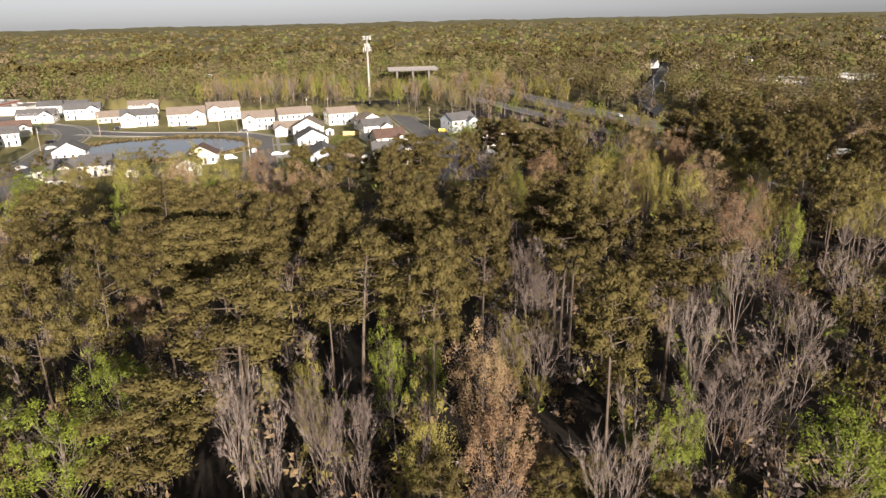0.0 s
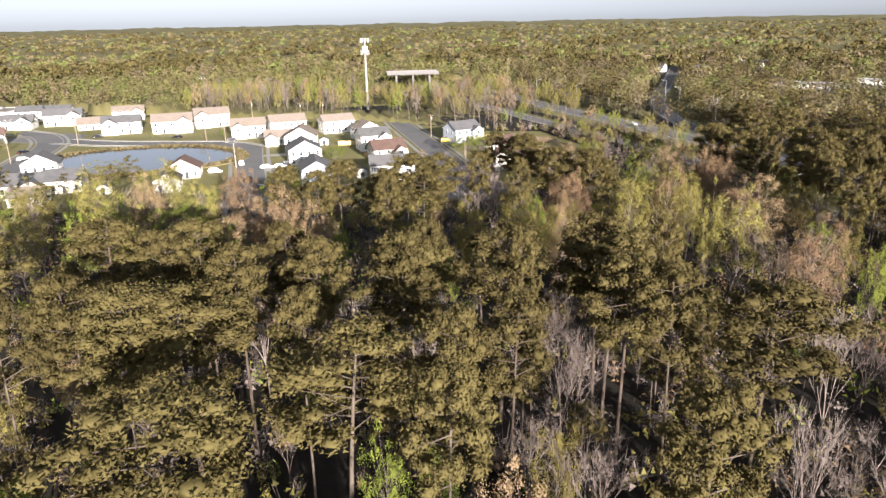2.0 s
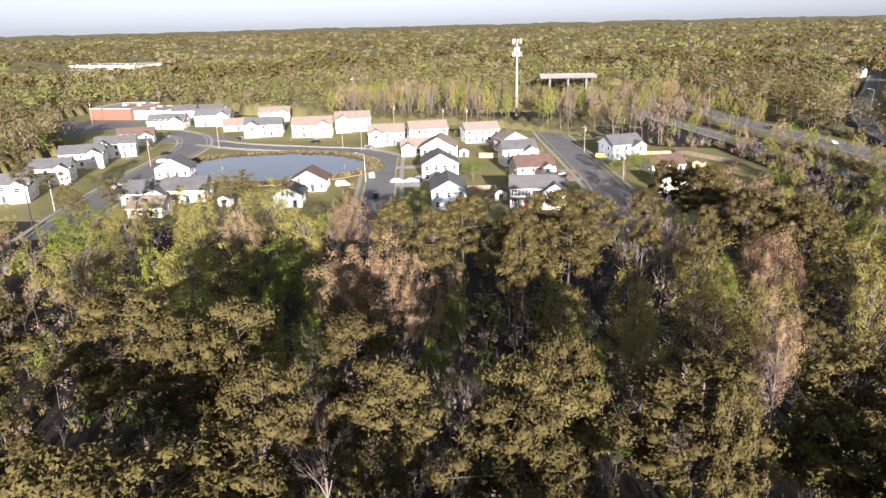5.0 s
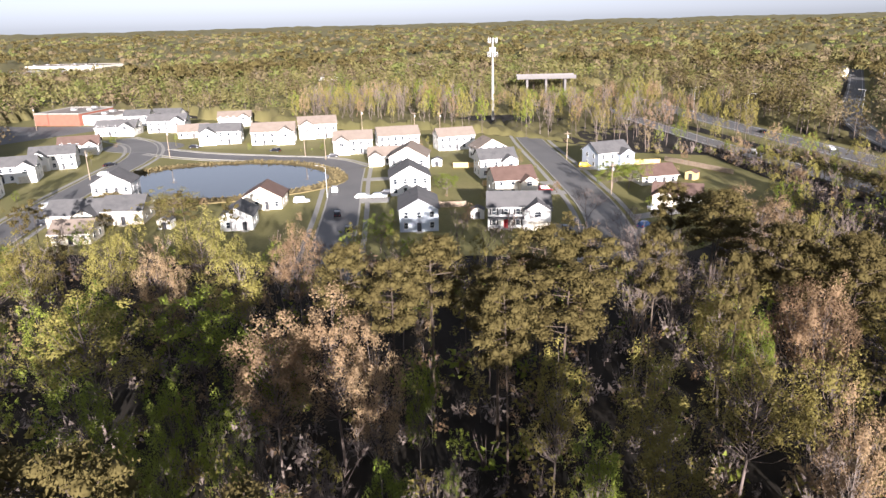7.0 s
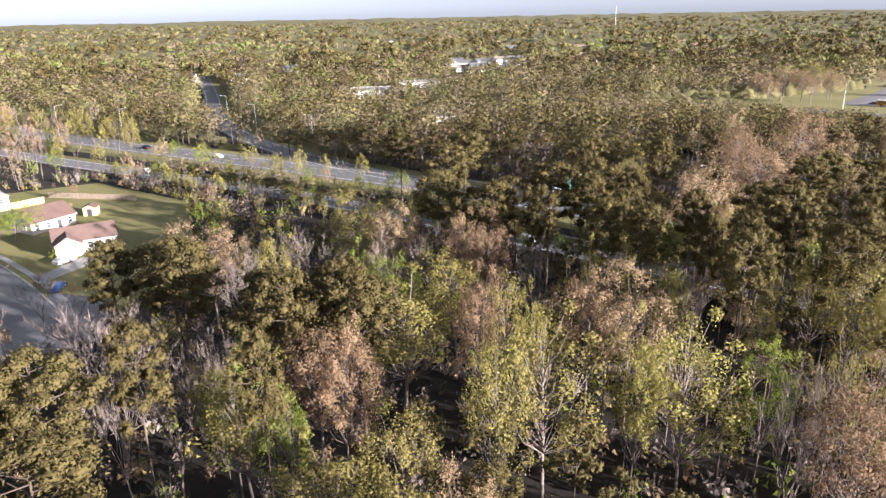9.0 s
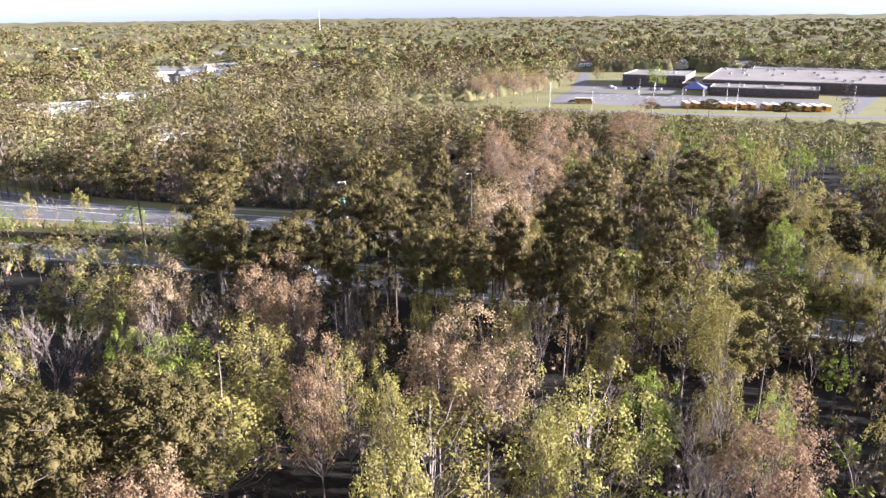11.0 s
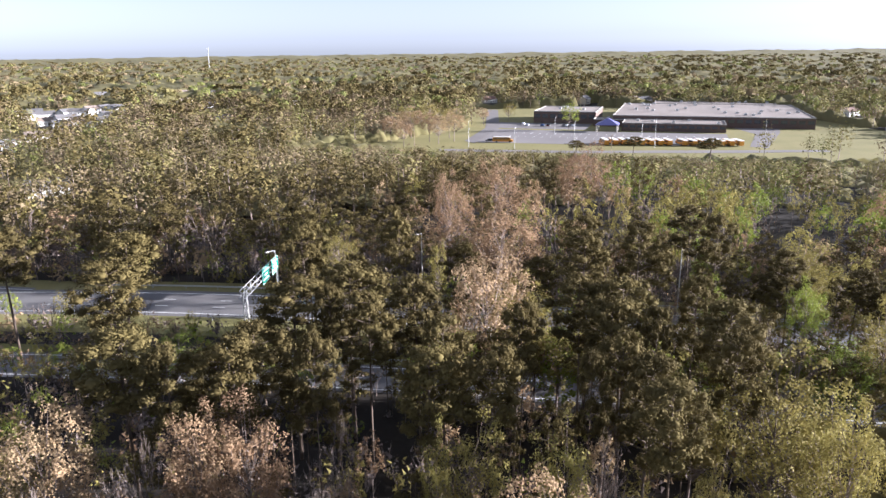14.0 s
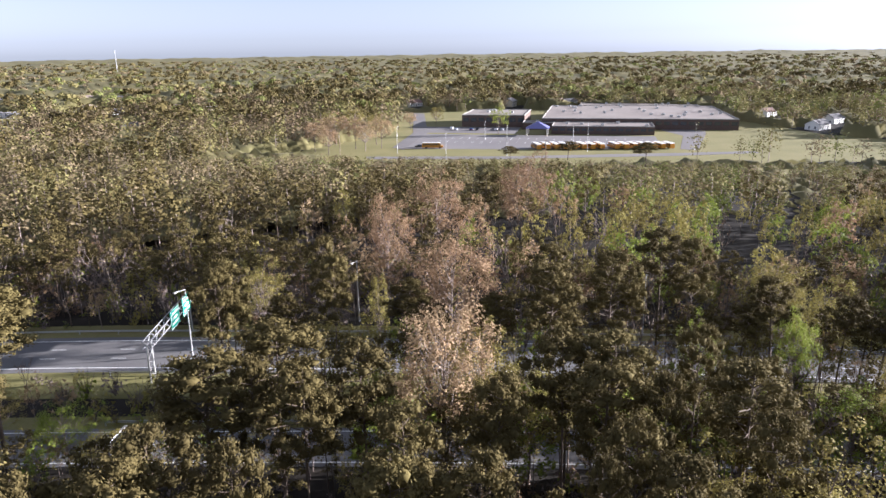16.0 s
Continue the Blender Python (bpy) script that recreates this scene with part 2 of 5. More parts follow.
def flakes(s, rng, centres, outward, size, wide, m, up=0.3, loose=0.5):
    """One pointed leaf spray at every centre, turned partly outward."""
    k = len(centres)
    nrm = outward * 1.2 + rng.normal(0, loose, (k, 3)); nrm[:, 2] += up
    nrm /= np.linalg.norm(nrm, axis=1)[:, None] + 1e-9
    d = np.cross(nrm, rng.normal(0, 1, (k, 3))); d += nrm * .35 * np.linalg.norm(d, axis=1)[:, None]
    d /= np.linalg.norm(d, axis=1)[:, None] + 1e-9
    side = np.cross(d, nrm); side /= np.linalg.norm(side, axis=1)[:, None] + 1e-9
    ln = size * rng.uniform(0.7, 1.3, (k, 1))
    a, b, c = centres - d * ln * 0.35 + side * ln * wide, centres - d * ln * 0.35 - side * ln * wide, centres + d * ln * 0.75
    v = np.stack([a, b, c], 1).reshape(-1, 3)
    s.add(v, np.arange(3 * k).reshape(-1, 3), m)


def lump(rng, c, r):
    """A small uneven clump of foliage, 20 faces."""
    g = (1 + 5 ** .5) / 2
    v = np.array([(-1, g, 0), (1, g, 0), (-1, -g, 0), (1, -g, 0), (0, -1, g), (0, 1, g), (0, -1, -g), (0, 1, -g), (g, 0, -1), (g, 0, 1), (-g, 0, -1), (-g, 0, 1)]) / 1.9
    t = [(0, 11, 5), (0, 5, 1), (0, 1, 7), (0, 7, 10), (0, 10, 11), (1, 5, 9), (5, 11, 4), (11, 10, 2), (10, 7, 6), (7, 1, 8), (3, 9, 4), (3, 4, 2), (3, 2, 6), (3, 6, 8), (3, 8, 9), (4, 9, 5), (2, 4, 11), (6, 2, 10), (8, 6, 7), (9, 8, 1)]
    q = np.linalg.qr(rng.normal(0, 1, (3, 3)))[0]
    q *= np.sign(np.linalg.det(q))
    return (v @ q.T) * rng.uniform(.72, 1.2, (12, 1)) * np.asarray(r) + c, t


def make_pine(seed, detail=1.0):
    """A pine 1 m high with a crown radius of 0.16: a bare trunk, rising boughs and flat tufted pads of needles at their ends."""
    rng = np.random.default_rng(seed)
    s = Soup()
    fine = detail > .6
    lean = rng.normal(0, .02, 2)
    axis = lambda z: np.array((lean[0] * z * z, lean[1] * z * z, z))
    for i, (z0, z1) in enumerate(((0, .3), (.3, .55), (.55, .75), (.75, .9), (.9, .98))):
        tube(s, axis(z0), axis(z1), .0088 * (1 - i * .17), .0088 * (1 - (i + 1) * .17), 6 if fine else 3)
    boughs = 27 if fine else 12
    low, heavy = rng.uniform(.54, .64), rng.uniform(0, 6.28)
    pads = []
    for i in range(boughs):
        f = (i + rng.uniform(-.3, .3)) / boughs
        z = low + (.94 - low) * f
        az = i * 2.4 + rng.normal(0, .35)
        reach = .172 * math.sqrt(max(.06, 1 - ((f - .34) / .74) ** 2)) * rng.uniform(.62, 1.12) * (1 + .2 * math.cos(az - heavy))
        out = np.array((math.cos(az), math.sin(az), 0))
        side = np.array((-out[1], out[0], 0))
        base = axis(z)
        tip = base + out * reach + (0, 0, reach * rng.uniform(.1, .4) + .012)
        tube(s, base, tip - (0, 0, .008), .003, .001, 3)
        pads.append((tip, rng.uniform(.036, .052)))
        if reach > .06:
            pads.append((base + (tip - base) * rng.uniform(.58, .76) + side * rng.uniform(-.05, .05) + (0, 0, rng.uniform(0, .018)), rng.uniform(.034, .05)))
        if reach > .11 and rng.random() < .6:
            pads.append((base + (tip - base) * rng.uniform(.7, .95) + side * rng.choice((-1, 1)) * rng.uniform(.035, .065), rng.uniform(.028, .042)))
    for k in range(4 if fine else 2):
        pads.append((axis(.955) + np.array((rng.normal(0, .02), rng.normal(0, .02), rng.uniform(-.01, .02))), rng.uniform(.028, .038)))
    n = 112 if fine else 26
    for c, rad in pads:
        if fine:
            s.add(*lump(rng, c, np.array((rad, rad, rad * .6)) * .6), 1)
        o = rng.normal(0, 1, (n, 3)); o[:, 2] += .3
        o /= np.linalg.norm(o, axis=1)[:, None]
        cen = c + o * rng.uniform(.45, 1.2, (n, 1)) * np.array((rad, rad, rad * .72))
        flakes(s, rng, cen, o, .0112 if fine else .025, .32, 1, .2, .34)
    return s.arrays()


def make_broadleaf(seed, leaves=1500, leaf=0.03, twigs=5, detail=1.0, spread=0.5, tall=0.3, limb=0.34):
    """A broadleaved tree 1 m high: forking limbs, fine twigs and leaves at their ends."""
    rng = np.random.default_rng(seed)
    s = Soup()
    ends = []

    def grow(p, d, length, r, level):
        bend = d + rng.normal(0, .10, 3)
        mid = p + d * length * .5
        end = mid + bend / np.linalg.norm(bend) * length * .5
        sides = 5 if level == 0 else 3
        tube(s, p, mid, r, r * .82, sides); tube(s, mid, end, r * .82, r * .62, sides)
        if level >= (4 if detail > .6 else 2):
            ends.append((end, d)); ends.append((mid, d))
            return
        k = (4, 3, 3, 2)[level] if detail > .6 else 3
        a0 = rng.uniform(0, 6.28)
        for i in range(k):
            a = a0 + i * 6.28 / k + rng.normal(0, .4)
            sp = spread * rng.uniform(.5, 1.25)
            side = np.array((math.cos(a), math.sin(a), 0))
            nd = d * math.cos(sp) + side * math.sin(sp) + (0, 0, .12)
            nd /= np.linalg.norm(nd)
            grow(end if rng.random() < .65 else mid, nd, (limb if level == 0 else length) * rng.uniform(.6, .9), r * .55, level + 1)

    grow(np.zeros(3), np.array((rng.normal(0, .03), rng.normal(0, .03), 1.0)), tall, 0.009, 0)
    e = np.array([q[0] for q in ends]); d = np.array([q[1] for q in ends])
    top = e[:, 2].max()
    if twigs:
        idx = np.repeat(np.arange(len(e)), twigs)
        c = e[idx]
        dd = d[idx] + rng.normal(0, .42, (len(idx), 3)); dd[:, 2] += .35
        dd /= np.linalg.norm(dd, axis=1)[:, None]
        side = np.cross(dd, rng.normal(0, 1, (len(idx), 3))); side /= np.linalg.norm(side, axis=1)[:, None]
        ln = rng.uniform(.035, .10, (len(idx), 1)); w = 0.0013 if detail > .6 else .003
        v = np.stack([c + side * w, c - side * w, c + dd * ln], 1).reshape(-1, 3)
        s.add(v, np.arange(len(v)).reshape(-1, 3), 0)
    if leaves:
        idx = rng.integers(0, len(e), leaves)
        o = rng.normal(0, 1, (leaves, 3)); o /= np.linalg.norm(o, axis=1)[:, None]
        c = e[idx] + o * rng.uniform(0, 1, (leaves, 1)) ** .5 * (.055 if detail > .6 else .07) + d[idx] * rng.uniform(0, .05, (leaves, 1))
        flakes(s, rng, c, o, leaf, .42, 1, .1)
    v, t, m = s.arrays()
    v = v / (max(top, v[:, 2].max()) if v[:, 2].max() > 0 else 1)
    return v, t, m


def make_leafy(seed, lobes, each, size, low=.62, wide=.22, fine=True, gaps=.15):
    """A leafing tree 1 m high: limbs that rise fanwise from the stem, each with a plume of small leaves."""
    rng = np.random.default_rng(seed)
    s = Soup()
    lean = rng.normal(0, .03, 2)
    axis = lambda z: np.array((lean[0] * z, lean[1] * z, z))
    fork = 1 - low
    tube(s, axis(0), axis(fork), .008, .0062, 5 if fine else 3)
    tube(s, axis(fork), axis(.82), .0062, .002, 4 if fine else 3)
    heavy = rng.uniform(0, 6.28)
    cz, up, down = 1 - low * .52, low * .47, low * .5
    for i in range(lobes):
        f = (i + .5 + rng.uniform(-.4, .4)) / lobes
        th = math.acos(max(-1, min(1, 1 - f * 1.75)))
        az = i * 2.4 + rng.normal(0, .3)
        k = rng.uniform(.5, 1.08) * (1 + .16 * math.cos(az - heavy) + .12 * math.sin(3 * az + 2 * th + seed))
        out = np.array((math.sin(th) * math.cos(az), math.sin(th) * math.sin(az), math.cos(th)))
        c = out * k * np.array((wide * .9, wide * .9, up if th < 1.57 else down)) + axis(cz)
        root = max(fork * .9, min(.8, c[2] - .10 - 1.1 * math.hypot(c[0], c[1])))
        if fine and i % 3 or i % 4 == 0:
            bend = axis(root) * .5 + c * .5 + np.array((out[0] * .02, out[1] * .02, -.015))
            tube(s, axis(root), bend, .0026, .0016, 3); tube(s, bend, c + (0, 0, .01), .0016, .0005, 3)
        if rng.random() < gaps:
            continue
        o = rng.normal(0, 1, (each, 3)); o += out * .5; o[:, 2] += .3
        o /= np.linalg.norm(o, axis=1)[:, None]
        rad = rng.uniform(.034, .062) if fine else rng.uniform(.045, .075)
        flakes(s, rng, c + o * rng.uniform(.35, 1.15, (each, 1)) * np.array((rad, rad, rad * 1.25)), o, size, .42, 1, .2, .3)
    return s.arrays()


def array_mesh(name, v, t, m, materials, tint=None):
    me = bpy.data.meshes.new(name)
    me.vertices.add(len(v)); me.vertices.foreach_set("co", np.ascontiguousarray(v, np.float32).ravel())
    me.loops.add(len(t) * 3); me.loops.foreach_set("vertex_index", np.ascontiguousarray(t, np.int32).ravel())
    me.polygons.add(len(t)); me.polygons.foreach_set("loop_start", np.arange(0, len(t) * 3, 3, dtype=np.int32))
    me.polygons.foreach_set("material_index", np.ascontiguousarray(m, np.int32))
    for k in materials:
        me.materials.append(k)
    if tint is not None:
        a = me.attributes.new("tint", "FLOAT", "POINT")
        a.data.foreach_set("value", np.ascontiguousarray(tint, np.float32))
    me.update()
    me.validate()
    return me


# kind: plan height, crown material, stem material, makers
KINDS = {
    "pine": dict(name="pine_tree", mats=(BARK, PINE), label="tall pine with a bare trunk and tufted olive crown", cat="pine tree",
                 hi=lambda k: make_pine(10 + k), lo=lambda k: make_pine(30 + k, .4)),
    "bare": dict(name="bare_tree", mats=(TWIG, BUDS), label="leafless grey-pink tree with fine upright twigs", cat="bare tree",
                 hi=lambda k: make_broadleaf(50 + k, 60, .008, 8, 1, .46, .3, .3), lo=lambda k: make_broadleaf(60 + k, 20, .02, 8, .4, .46, .3, .34)),
    "bud": dict(name="budding_tree", mats=(TWIG, BUDS), label="spring tree with tan and russet buds on pale limbs", cat="budding tree",
                hi=lambda k: make_leafy(70 + k, 96, 100, .0094, .66, .25, True, .12), lo=lambda k: make_leafy(80 + k, 32, 24, .026, .66, .25, False, .1)),
    "olive": dict(name="young_leaf_tree", mats=(TWIG, OLIVE), label="spring tree in thin yellow-green young leaf", cat="leafing tree",
                  hi=lambda k: make_leafy(90 + k, 84, 86, .0096, .68, .22, True, .2), lo=lambda k: make_leafy(100 + k, 32, 24, .025, .68, .22, False, .2)),
    "green": dict(name="green_tree", mats=(TWIG, LEAF), label="broadleaved tree in bright fresh green leaf", cat="green tree",
                  hi=lambda k: make_leafy(110 + k, 80, 84, .0112, .72, .26, True, .12), lo=lambda k: make_leafy(120 + k, 30, 24, .030, .72, .26, False, .1)),
}
VARIANTS = 4


def make_mini(seed, depth, wide, k=150, size=.042):
    """A far tree 1 m high: one stem and a loose, uneven crown of leaf sprays."""
    rng = np.random.default_rng(seed)
    s = Soup()
    tube(s, (0, 0, 0), (rng.normal(0, .02), rng.normal(0, .02), .8), .009, .004, 3)
    o = rng.normal(0, 1, (k, 3)); o[:, 2] += .15; o /= np.linalg.norm(o, axis=1)[:, None]
    bump = 1 + .3 * np.sin(o[:, 0] * 5 + seed) * np.sin(o[:, 1] * 4 + 2 * seed) + .15 * np.sin(o[:, 2] * 7 + seed)
    c = o * (rng.uniform(.6, 1.05, k) * bump)[:, None] * np.array((wide, wide, depth)) + (0, 0, 1 - depth * 1.05)
    flakes(s, rng, c, o, size, .5, 1, .25, .2)
    return s.arrays()


def make_shrub(seed):
    """A shrub 1 m high: a loose dome of leaf sprays over thin stems."""
    rng = np.random.default_rng(seed)
    s = Soup()
    o = rng.normal(0, 1, (34, 3)); o /= np.linalg.norm(o, axis=1)[:, None]
    o[:, 2] = np.abs(o[:, 2])
    flakes(s, rng, o * rng.uniform(.25, 1, (34, 1)) * np.array((.42, .42, .85)) + (0, 0, .1), o, .13, .4, 1)
    k = 16
    a = rng.uniform(0, 6.28, k)
    d = np.stack([np.cos(a) * rng.uniform(.1, .42, k), np.sin(a) * rng.uniform(.1, .42, k), rng.uniform(.6, 1, k)], 1)
    v = np.stack([np.tile((0.012, 0, 0), (k, 1)), np.tile((-.012, 0.01, 0), (k, 1)), d], 1).reshape(-1, 3)
    s.add(v, np.arange(3 * k).reshape(-1, 3), 0)
    return s.arrays()


SHRUBS = {"brown": (TWIG, BUDS), "olive": (TWIG, OLIVE), "green": (TWIG, LEAF), "grey": (TWIG, TWIG)}
for kd in KINDS.values():
    kd["lo_arrays"] = [kd["lo"](k) for k in range(VARIANTS)]
    kd["hi_meshes"] = []
    kd["mini"] = [make_mini(300 + 7 * k + len(kd["name"]), .27 if kd["name"] == "pine_tree" else .38, .24) for k in range(6)]
    kd["tiny"] = [make_mini(400 + 7 * k + len(kd["name"]), .27 if kd["name"] == "pine_tree" else .38, .24, 64, .068) for k in range(6)]
    kd["reach"] = []
    for k in range(VARIANTS):
        v, t, m = kd["hi"](k)
        kd["reach"].append(float(np.percentile(np.hypot(v[:, 0], v[:, 1])[v[:, 2] > .3], 93)))
        two = []
        for j, nm in ((0, "trunk"), (1, "crown")):
            tt = t[m == j]
            used, inv = np.unique(tt, return_inverse=True)
            two.append(array_mesh(nm, v[used], inv.reshape(-1, 3), np.zeros(len(tt)), [kd["mats"][j]]))
        kd["hi_meshes"].append(two)
STANDING = []
COUNT = {}
rt = random.Random(5)


def tree(kind, x, y, h, wide=None, variant=None):
    """A tree of its own: an Empty with a trunk (limbs and twigs) and a crown; wide: crown width in metres."""
    kd = KINDS[kind]
    COUNT[kind] = COUNT.get(kind, 0) + 1
    k = rt.randrange(VARIANTS) if variant is None else variant
    w = (min(wide * 1.25, 12) if kind == "bare" else wide) / 2 / kd["reach"][k]
    ob = tagged(new(kd["name"]), kd["label"], kd["cat"], kd["cat"] + "s of the wood")
    ob.matrix_basis = pose(x, y, 0, 0, 0, rt.uniform(0, 360)) @ Matrix.Diagonal((w, w, h, 1))
    for me in kd["hi_meshes"][k]:
        new(me.name.split(".")[0], me).parent = ob
    STANDING.append((x, y, wide * .5))
    return ob


def woods(name, label, spots, forms, mats, vary=1.0):
    """Many far trees of one kind as one piece of stuff. spots: (x, y, height, width)."""
    rng = np.random.default_rng(len(spots))
    vs, ts, ms, tints, n = [], [], [], [], 0
    for x, y, h, w in spots:
        v, t, m = forms[rng.integers(len(forms))]
        a = rng.uniform(0, 6.28)
        c, s_ = math.cos(a), math.sin(a)
        p = np.empty_like(v)
        p[:, 0] = (v[:, 0] * c - v[:, 1] * s_) * w + x
        p[:, 1] = (v[:, 0] * s_ + v[:, 1] * c) * w + y
        p[:, 2] = v[:, 2] * h
        vs.append(p); ts.append(t + n); ms.append(m); tints.append(np.full(len(v), rng.random() * vary)); n += len(v)
    ob = new(name, array_mesh(name, np.concatenate(vs), np.concatenate(ts), np.concatenate(ms), mats, np.concatenate(tints)))
    return tagged(ob, label, "woods", kind="stuff")

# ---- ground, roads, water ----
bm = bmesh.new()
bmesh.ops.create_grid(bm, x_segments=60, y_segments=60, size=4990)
tagged(part("ground", bm, FLOOR), "brown woodland ground with leaf litter, darkened for tree shade", "ground", kind="structure")

CLEAR = [(-196, 200), (-140, 205), (-60, 203), (-20, 212), (14, 210), (28, 222), (48, 250), (60, 285), (48, 328), (25, 332), (-12, 362), (-60, 388), (-120, 388), (-160, 412), (-228, 440), (-300, 440), (-300, 372), (-246, 338), (-214, 305), (-204, 250)]
SCHOOLYARD = [(332, 300), (338, 180), (352, 100), (366, 40), (376, -20), (392, -60), (428, -50), (470, 6), (560, 42), (620, 48), (640, 190), (600, 300), (470, 262)]
slab("lawn_ground", CLEAR, -0.2, 0.04, GRASS, "mown lawns of the housing estate")
slab("field_ground", SCHOOLYARD, -0.2, 0.04, GRASS, "open playing field beside the school")

FAR_LANE = smooth_line([(20, 560), (45, 490), (70, 407), (88, 352), (108, 292), (124.6, 236), (133.3, 190), (140, 145), (146, 98), (150, 20), (150, -120)])
NEAR_LANE = smooth_line([(2, 520), (22, 455), (46, 380), (64, 330), (82, 280), (96, 228), (106, 180), (113, 140), (119, 95), (124, 20), (124, -120)])
RAMP = smooth_line([(240, 720), (178, 552), (140, 455), (122, 390), (116, 335), (117, 290), (121, 262)])


def motorway(name, line, label, lanes=3, half=7.2, top=0.09):
    road = tagged(part(name, ribbon(bmesh.new(), line, -half, half, 0.0, top), ASPHALT), label, "road", kind="structure")
    bm = bmesh.new()
    for o in (-lanes * 1.85, lanes * 1.85):
        ribbon(bm, line, o - 0.11, o + 0.11, top + .005, top + .015)
    part("edge_line", bm, PAINT, road)
    bm = bmesh.new()
    for k in range(1, lanes):
        dashes(bm, line, -lanes * 1.85 + 3.7 * k, top + .005)
    part("lane_marking", bm, PAINT, road)
    return road


motorway("road_far", FAR_LANE, "grey asphalt highway carriageway with white lane dashes")
motorway("road_near", NEAR_LANE, "grey asphalt highway carriageway behind the pines", 2, 4.6)
motorway("road_ramp", RAMP, "dark asphalt ramp joining the highway", 2, 5.0, 0.08)
for nm, line, a, b, zt in (("verge_median", FAR_LANE, 7.2, 16.0, .07), ("verge_far", FAR_LANE, -13.0, -7.2, .065), ("verge_near", NEAR_LANE, -8, -4.6, .06), ("verge_ramp", RAMP, -10, -5, .055)):
    tagged(part(nm, ribbon(bmesh.new(), line, a, b, 0.0, zt), GRASS), "mown grass strip beside the highway", "verge", kind="structure")


STREETS = []


def street(name, pts, width, label):
    line = smooth_line(pts, 4)
    STREETS.append(line)
    road = tagged(part(name, ribbon(bmesh.new(), line, -width / 2, width / 2, 0.0, 0.085 + .005 * len(STREETS)), ASPHALT), label, "street", kind="structure")
    for s_ in (-1, 1):
        a, b = sorted((s_ * width / 2, s_ * (width / 2 + 0.45)))
        part("kerb", ribbon(bmesh.new(), line, a, b, 0.0, 0.20), CONCRETE, road)
        a, b = sorted((s_ * (width / 2 + 1.6), s_ * (width / 2 + 2.9)))
        part("footpath", ribbon(bmesh.new(), line, a, b, 0.0, 0.12), CONCRETE, road)
    return road


street("street_1", [(-47, 188), (-53, 214), (-61, 247), (-68, 274), (-74, 300)], 9.0, "grey asphalt street between white houses")
street("street_2", [(-129, 190), (-140, 222), (-149, 255), (-156, 285), (-164, 318), (-180, 345), (-200, 360)], 10.0, "grey asphalt street past the pond")
street("street_3", [(-164, 330), (-140, 321), (-108, 316), (-88, 313), (-72, 300)], 9.5, "curved asphalt street round the pond")
street("street_4", [(-18, 375), (-13, 348), (-2, 298), (6, 258), (9, 228), (8, 208)], 9.5, "asphalt street ending in a turning circle")


def disc(cx, cy, rx, ry, n=28, wob=0.0):
    return [(cx + rx * math.cos(a) * (1 + wob * math.sin(3 * a + 1)), cy + ry * math.sin(a) * (1 + wob * math.sin(2 * a))) for a in (2 * math.pi * i / n for i in range(n))]


slab("street_circle", disc(11, 222, 10, 13), 0.0, 0.112, ASPHALT, "asphalt turning circle in tree shade")
slab("street_junction", disc(-176, 340, 17, 13), 0.0, 0.116, ASPHALT, "wide asphalt street junction")
POND = disc(-111, 279, 34, 27, 40, 0.06)
slab("bank_pond", disc(-111, 279, 39, 31, 40, 0.06), 0.0, 0.35, DRYGRASS, "ring of dry reeds and grass round the pond")
slab("water", disc(-111, 279, 33, 26, 40, 0.06), 0.1, 0.42, WATER, "still pond water mirroring the sky")
bm = bmesh.new()
rr = np.random.default_rng(8)
s = Soup()
ang = rr.uniform(0, 6.28, 2600)
rad = rr.uniform(1.0, 1.13, 2600)
cen = np.stack([-111 + 34 * rad * np.cos(ang) * (1 + .06 * np.sin(3 * ang + 1)), 279 + 27 * rad * np.sin(ang) * (1 + .06 * np.sin(2 * ang)), np.full(2600, .8)], 1)
flakes(s, rr, cen, np.zeros((2600, 3)), 1.5, .25, 0, 2.0)
bm.free()
v, t, m = s.arrays()
tagged(new("reeds", array_mesh("reeds", v, t, m, [DRYGRASS])), "dry tan reeds along the pond edge", "reeds", kind="stuff")
for nm, o in (("drive_1", [(-6, 231), (-3, 224), (6, 226), (6, 234), (-5, 238)]), ("drive_2", [(-10, 283), (-8, 279), (-1, 281), (-2, 285)]), ("drive_3", [(14, 246), (15, 242), (27, 249), (26, 254)]),
              ("drive_4", [(-14, 271), (-12, 266), (0, 268), (1, 272)]), ("drive_5", [(-2, 303), (-1, 299), (8, 302), (8, 306)]), ("drive_6", [(-63, 258), (-62, 253), (-50, 255), (-51, 261)]), ("drive_7", [(-66, 285), (-65, 281), (-56, 283), (-57, 288)])):
    slab(nm, o, 0.0, 0.08, CONCRETE, "pale concrete driveway")


# ---- houses ----
def gable(bm, x0, y0, x1, y1, z0, z1, rise, along_x):
    """Walls with a gable at both ends, closed below the roof."""
    if along_x:
        ym = (y0 + y1) / 2
        ends = [[(x, y0, z0), (x, y1, z0), (x, y1, z1), (x, ym, z1 + rise), (x, y0, z1)] for x in (x0, x1)]
    else:
        xm = (x0 + x1) / 2
        ends = [[(x0, y, z0), (x1, y, z0), (x1, y, z1), (xm, y, z1 + rise), (x0, y, z1)] for y in (y0, y1)]
    a, b = [[bm.verts.new(p) for p in e] for e in ends]
    bm.faces.new(a); bm.faces.new(b[::-1])
    for i in range(5):
        bm.faces.new((a[i], b[i], b[(i + 1) % 5], a[(i + 1) % 5]))
    bmesh.ops.recalc_face_normals(bm, faces=bm.faces)
    return bm


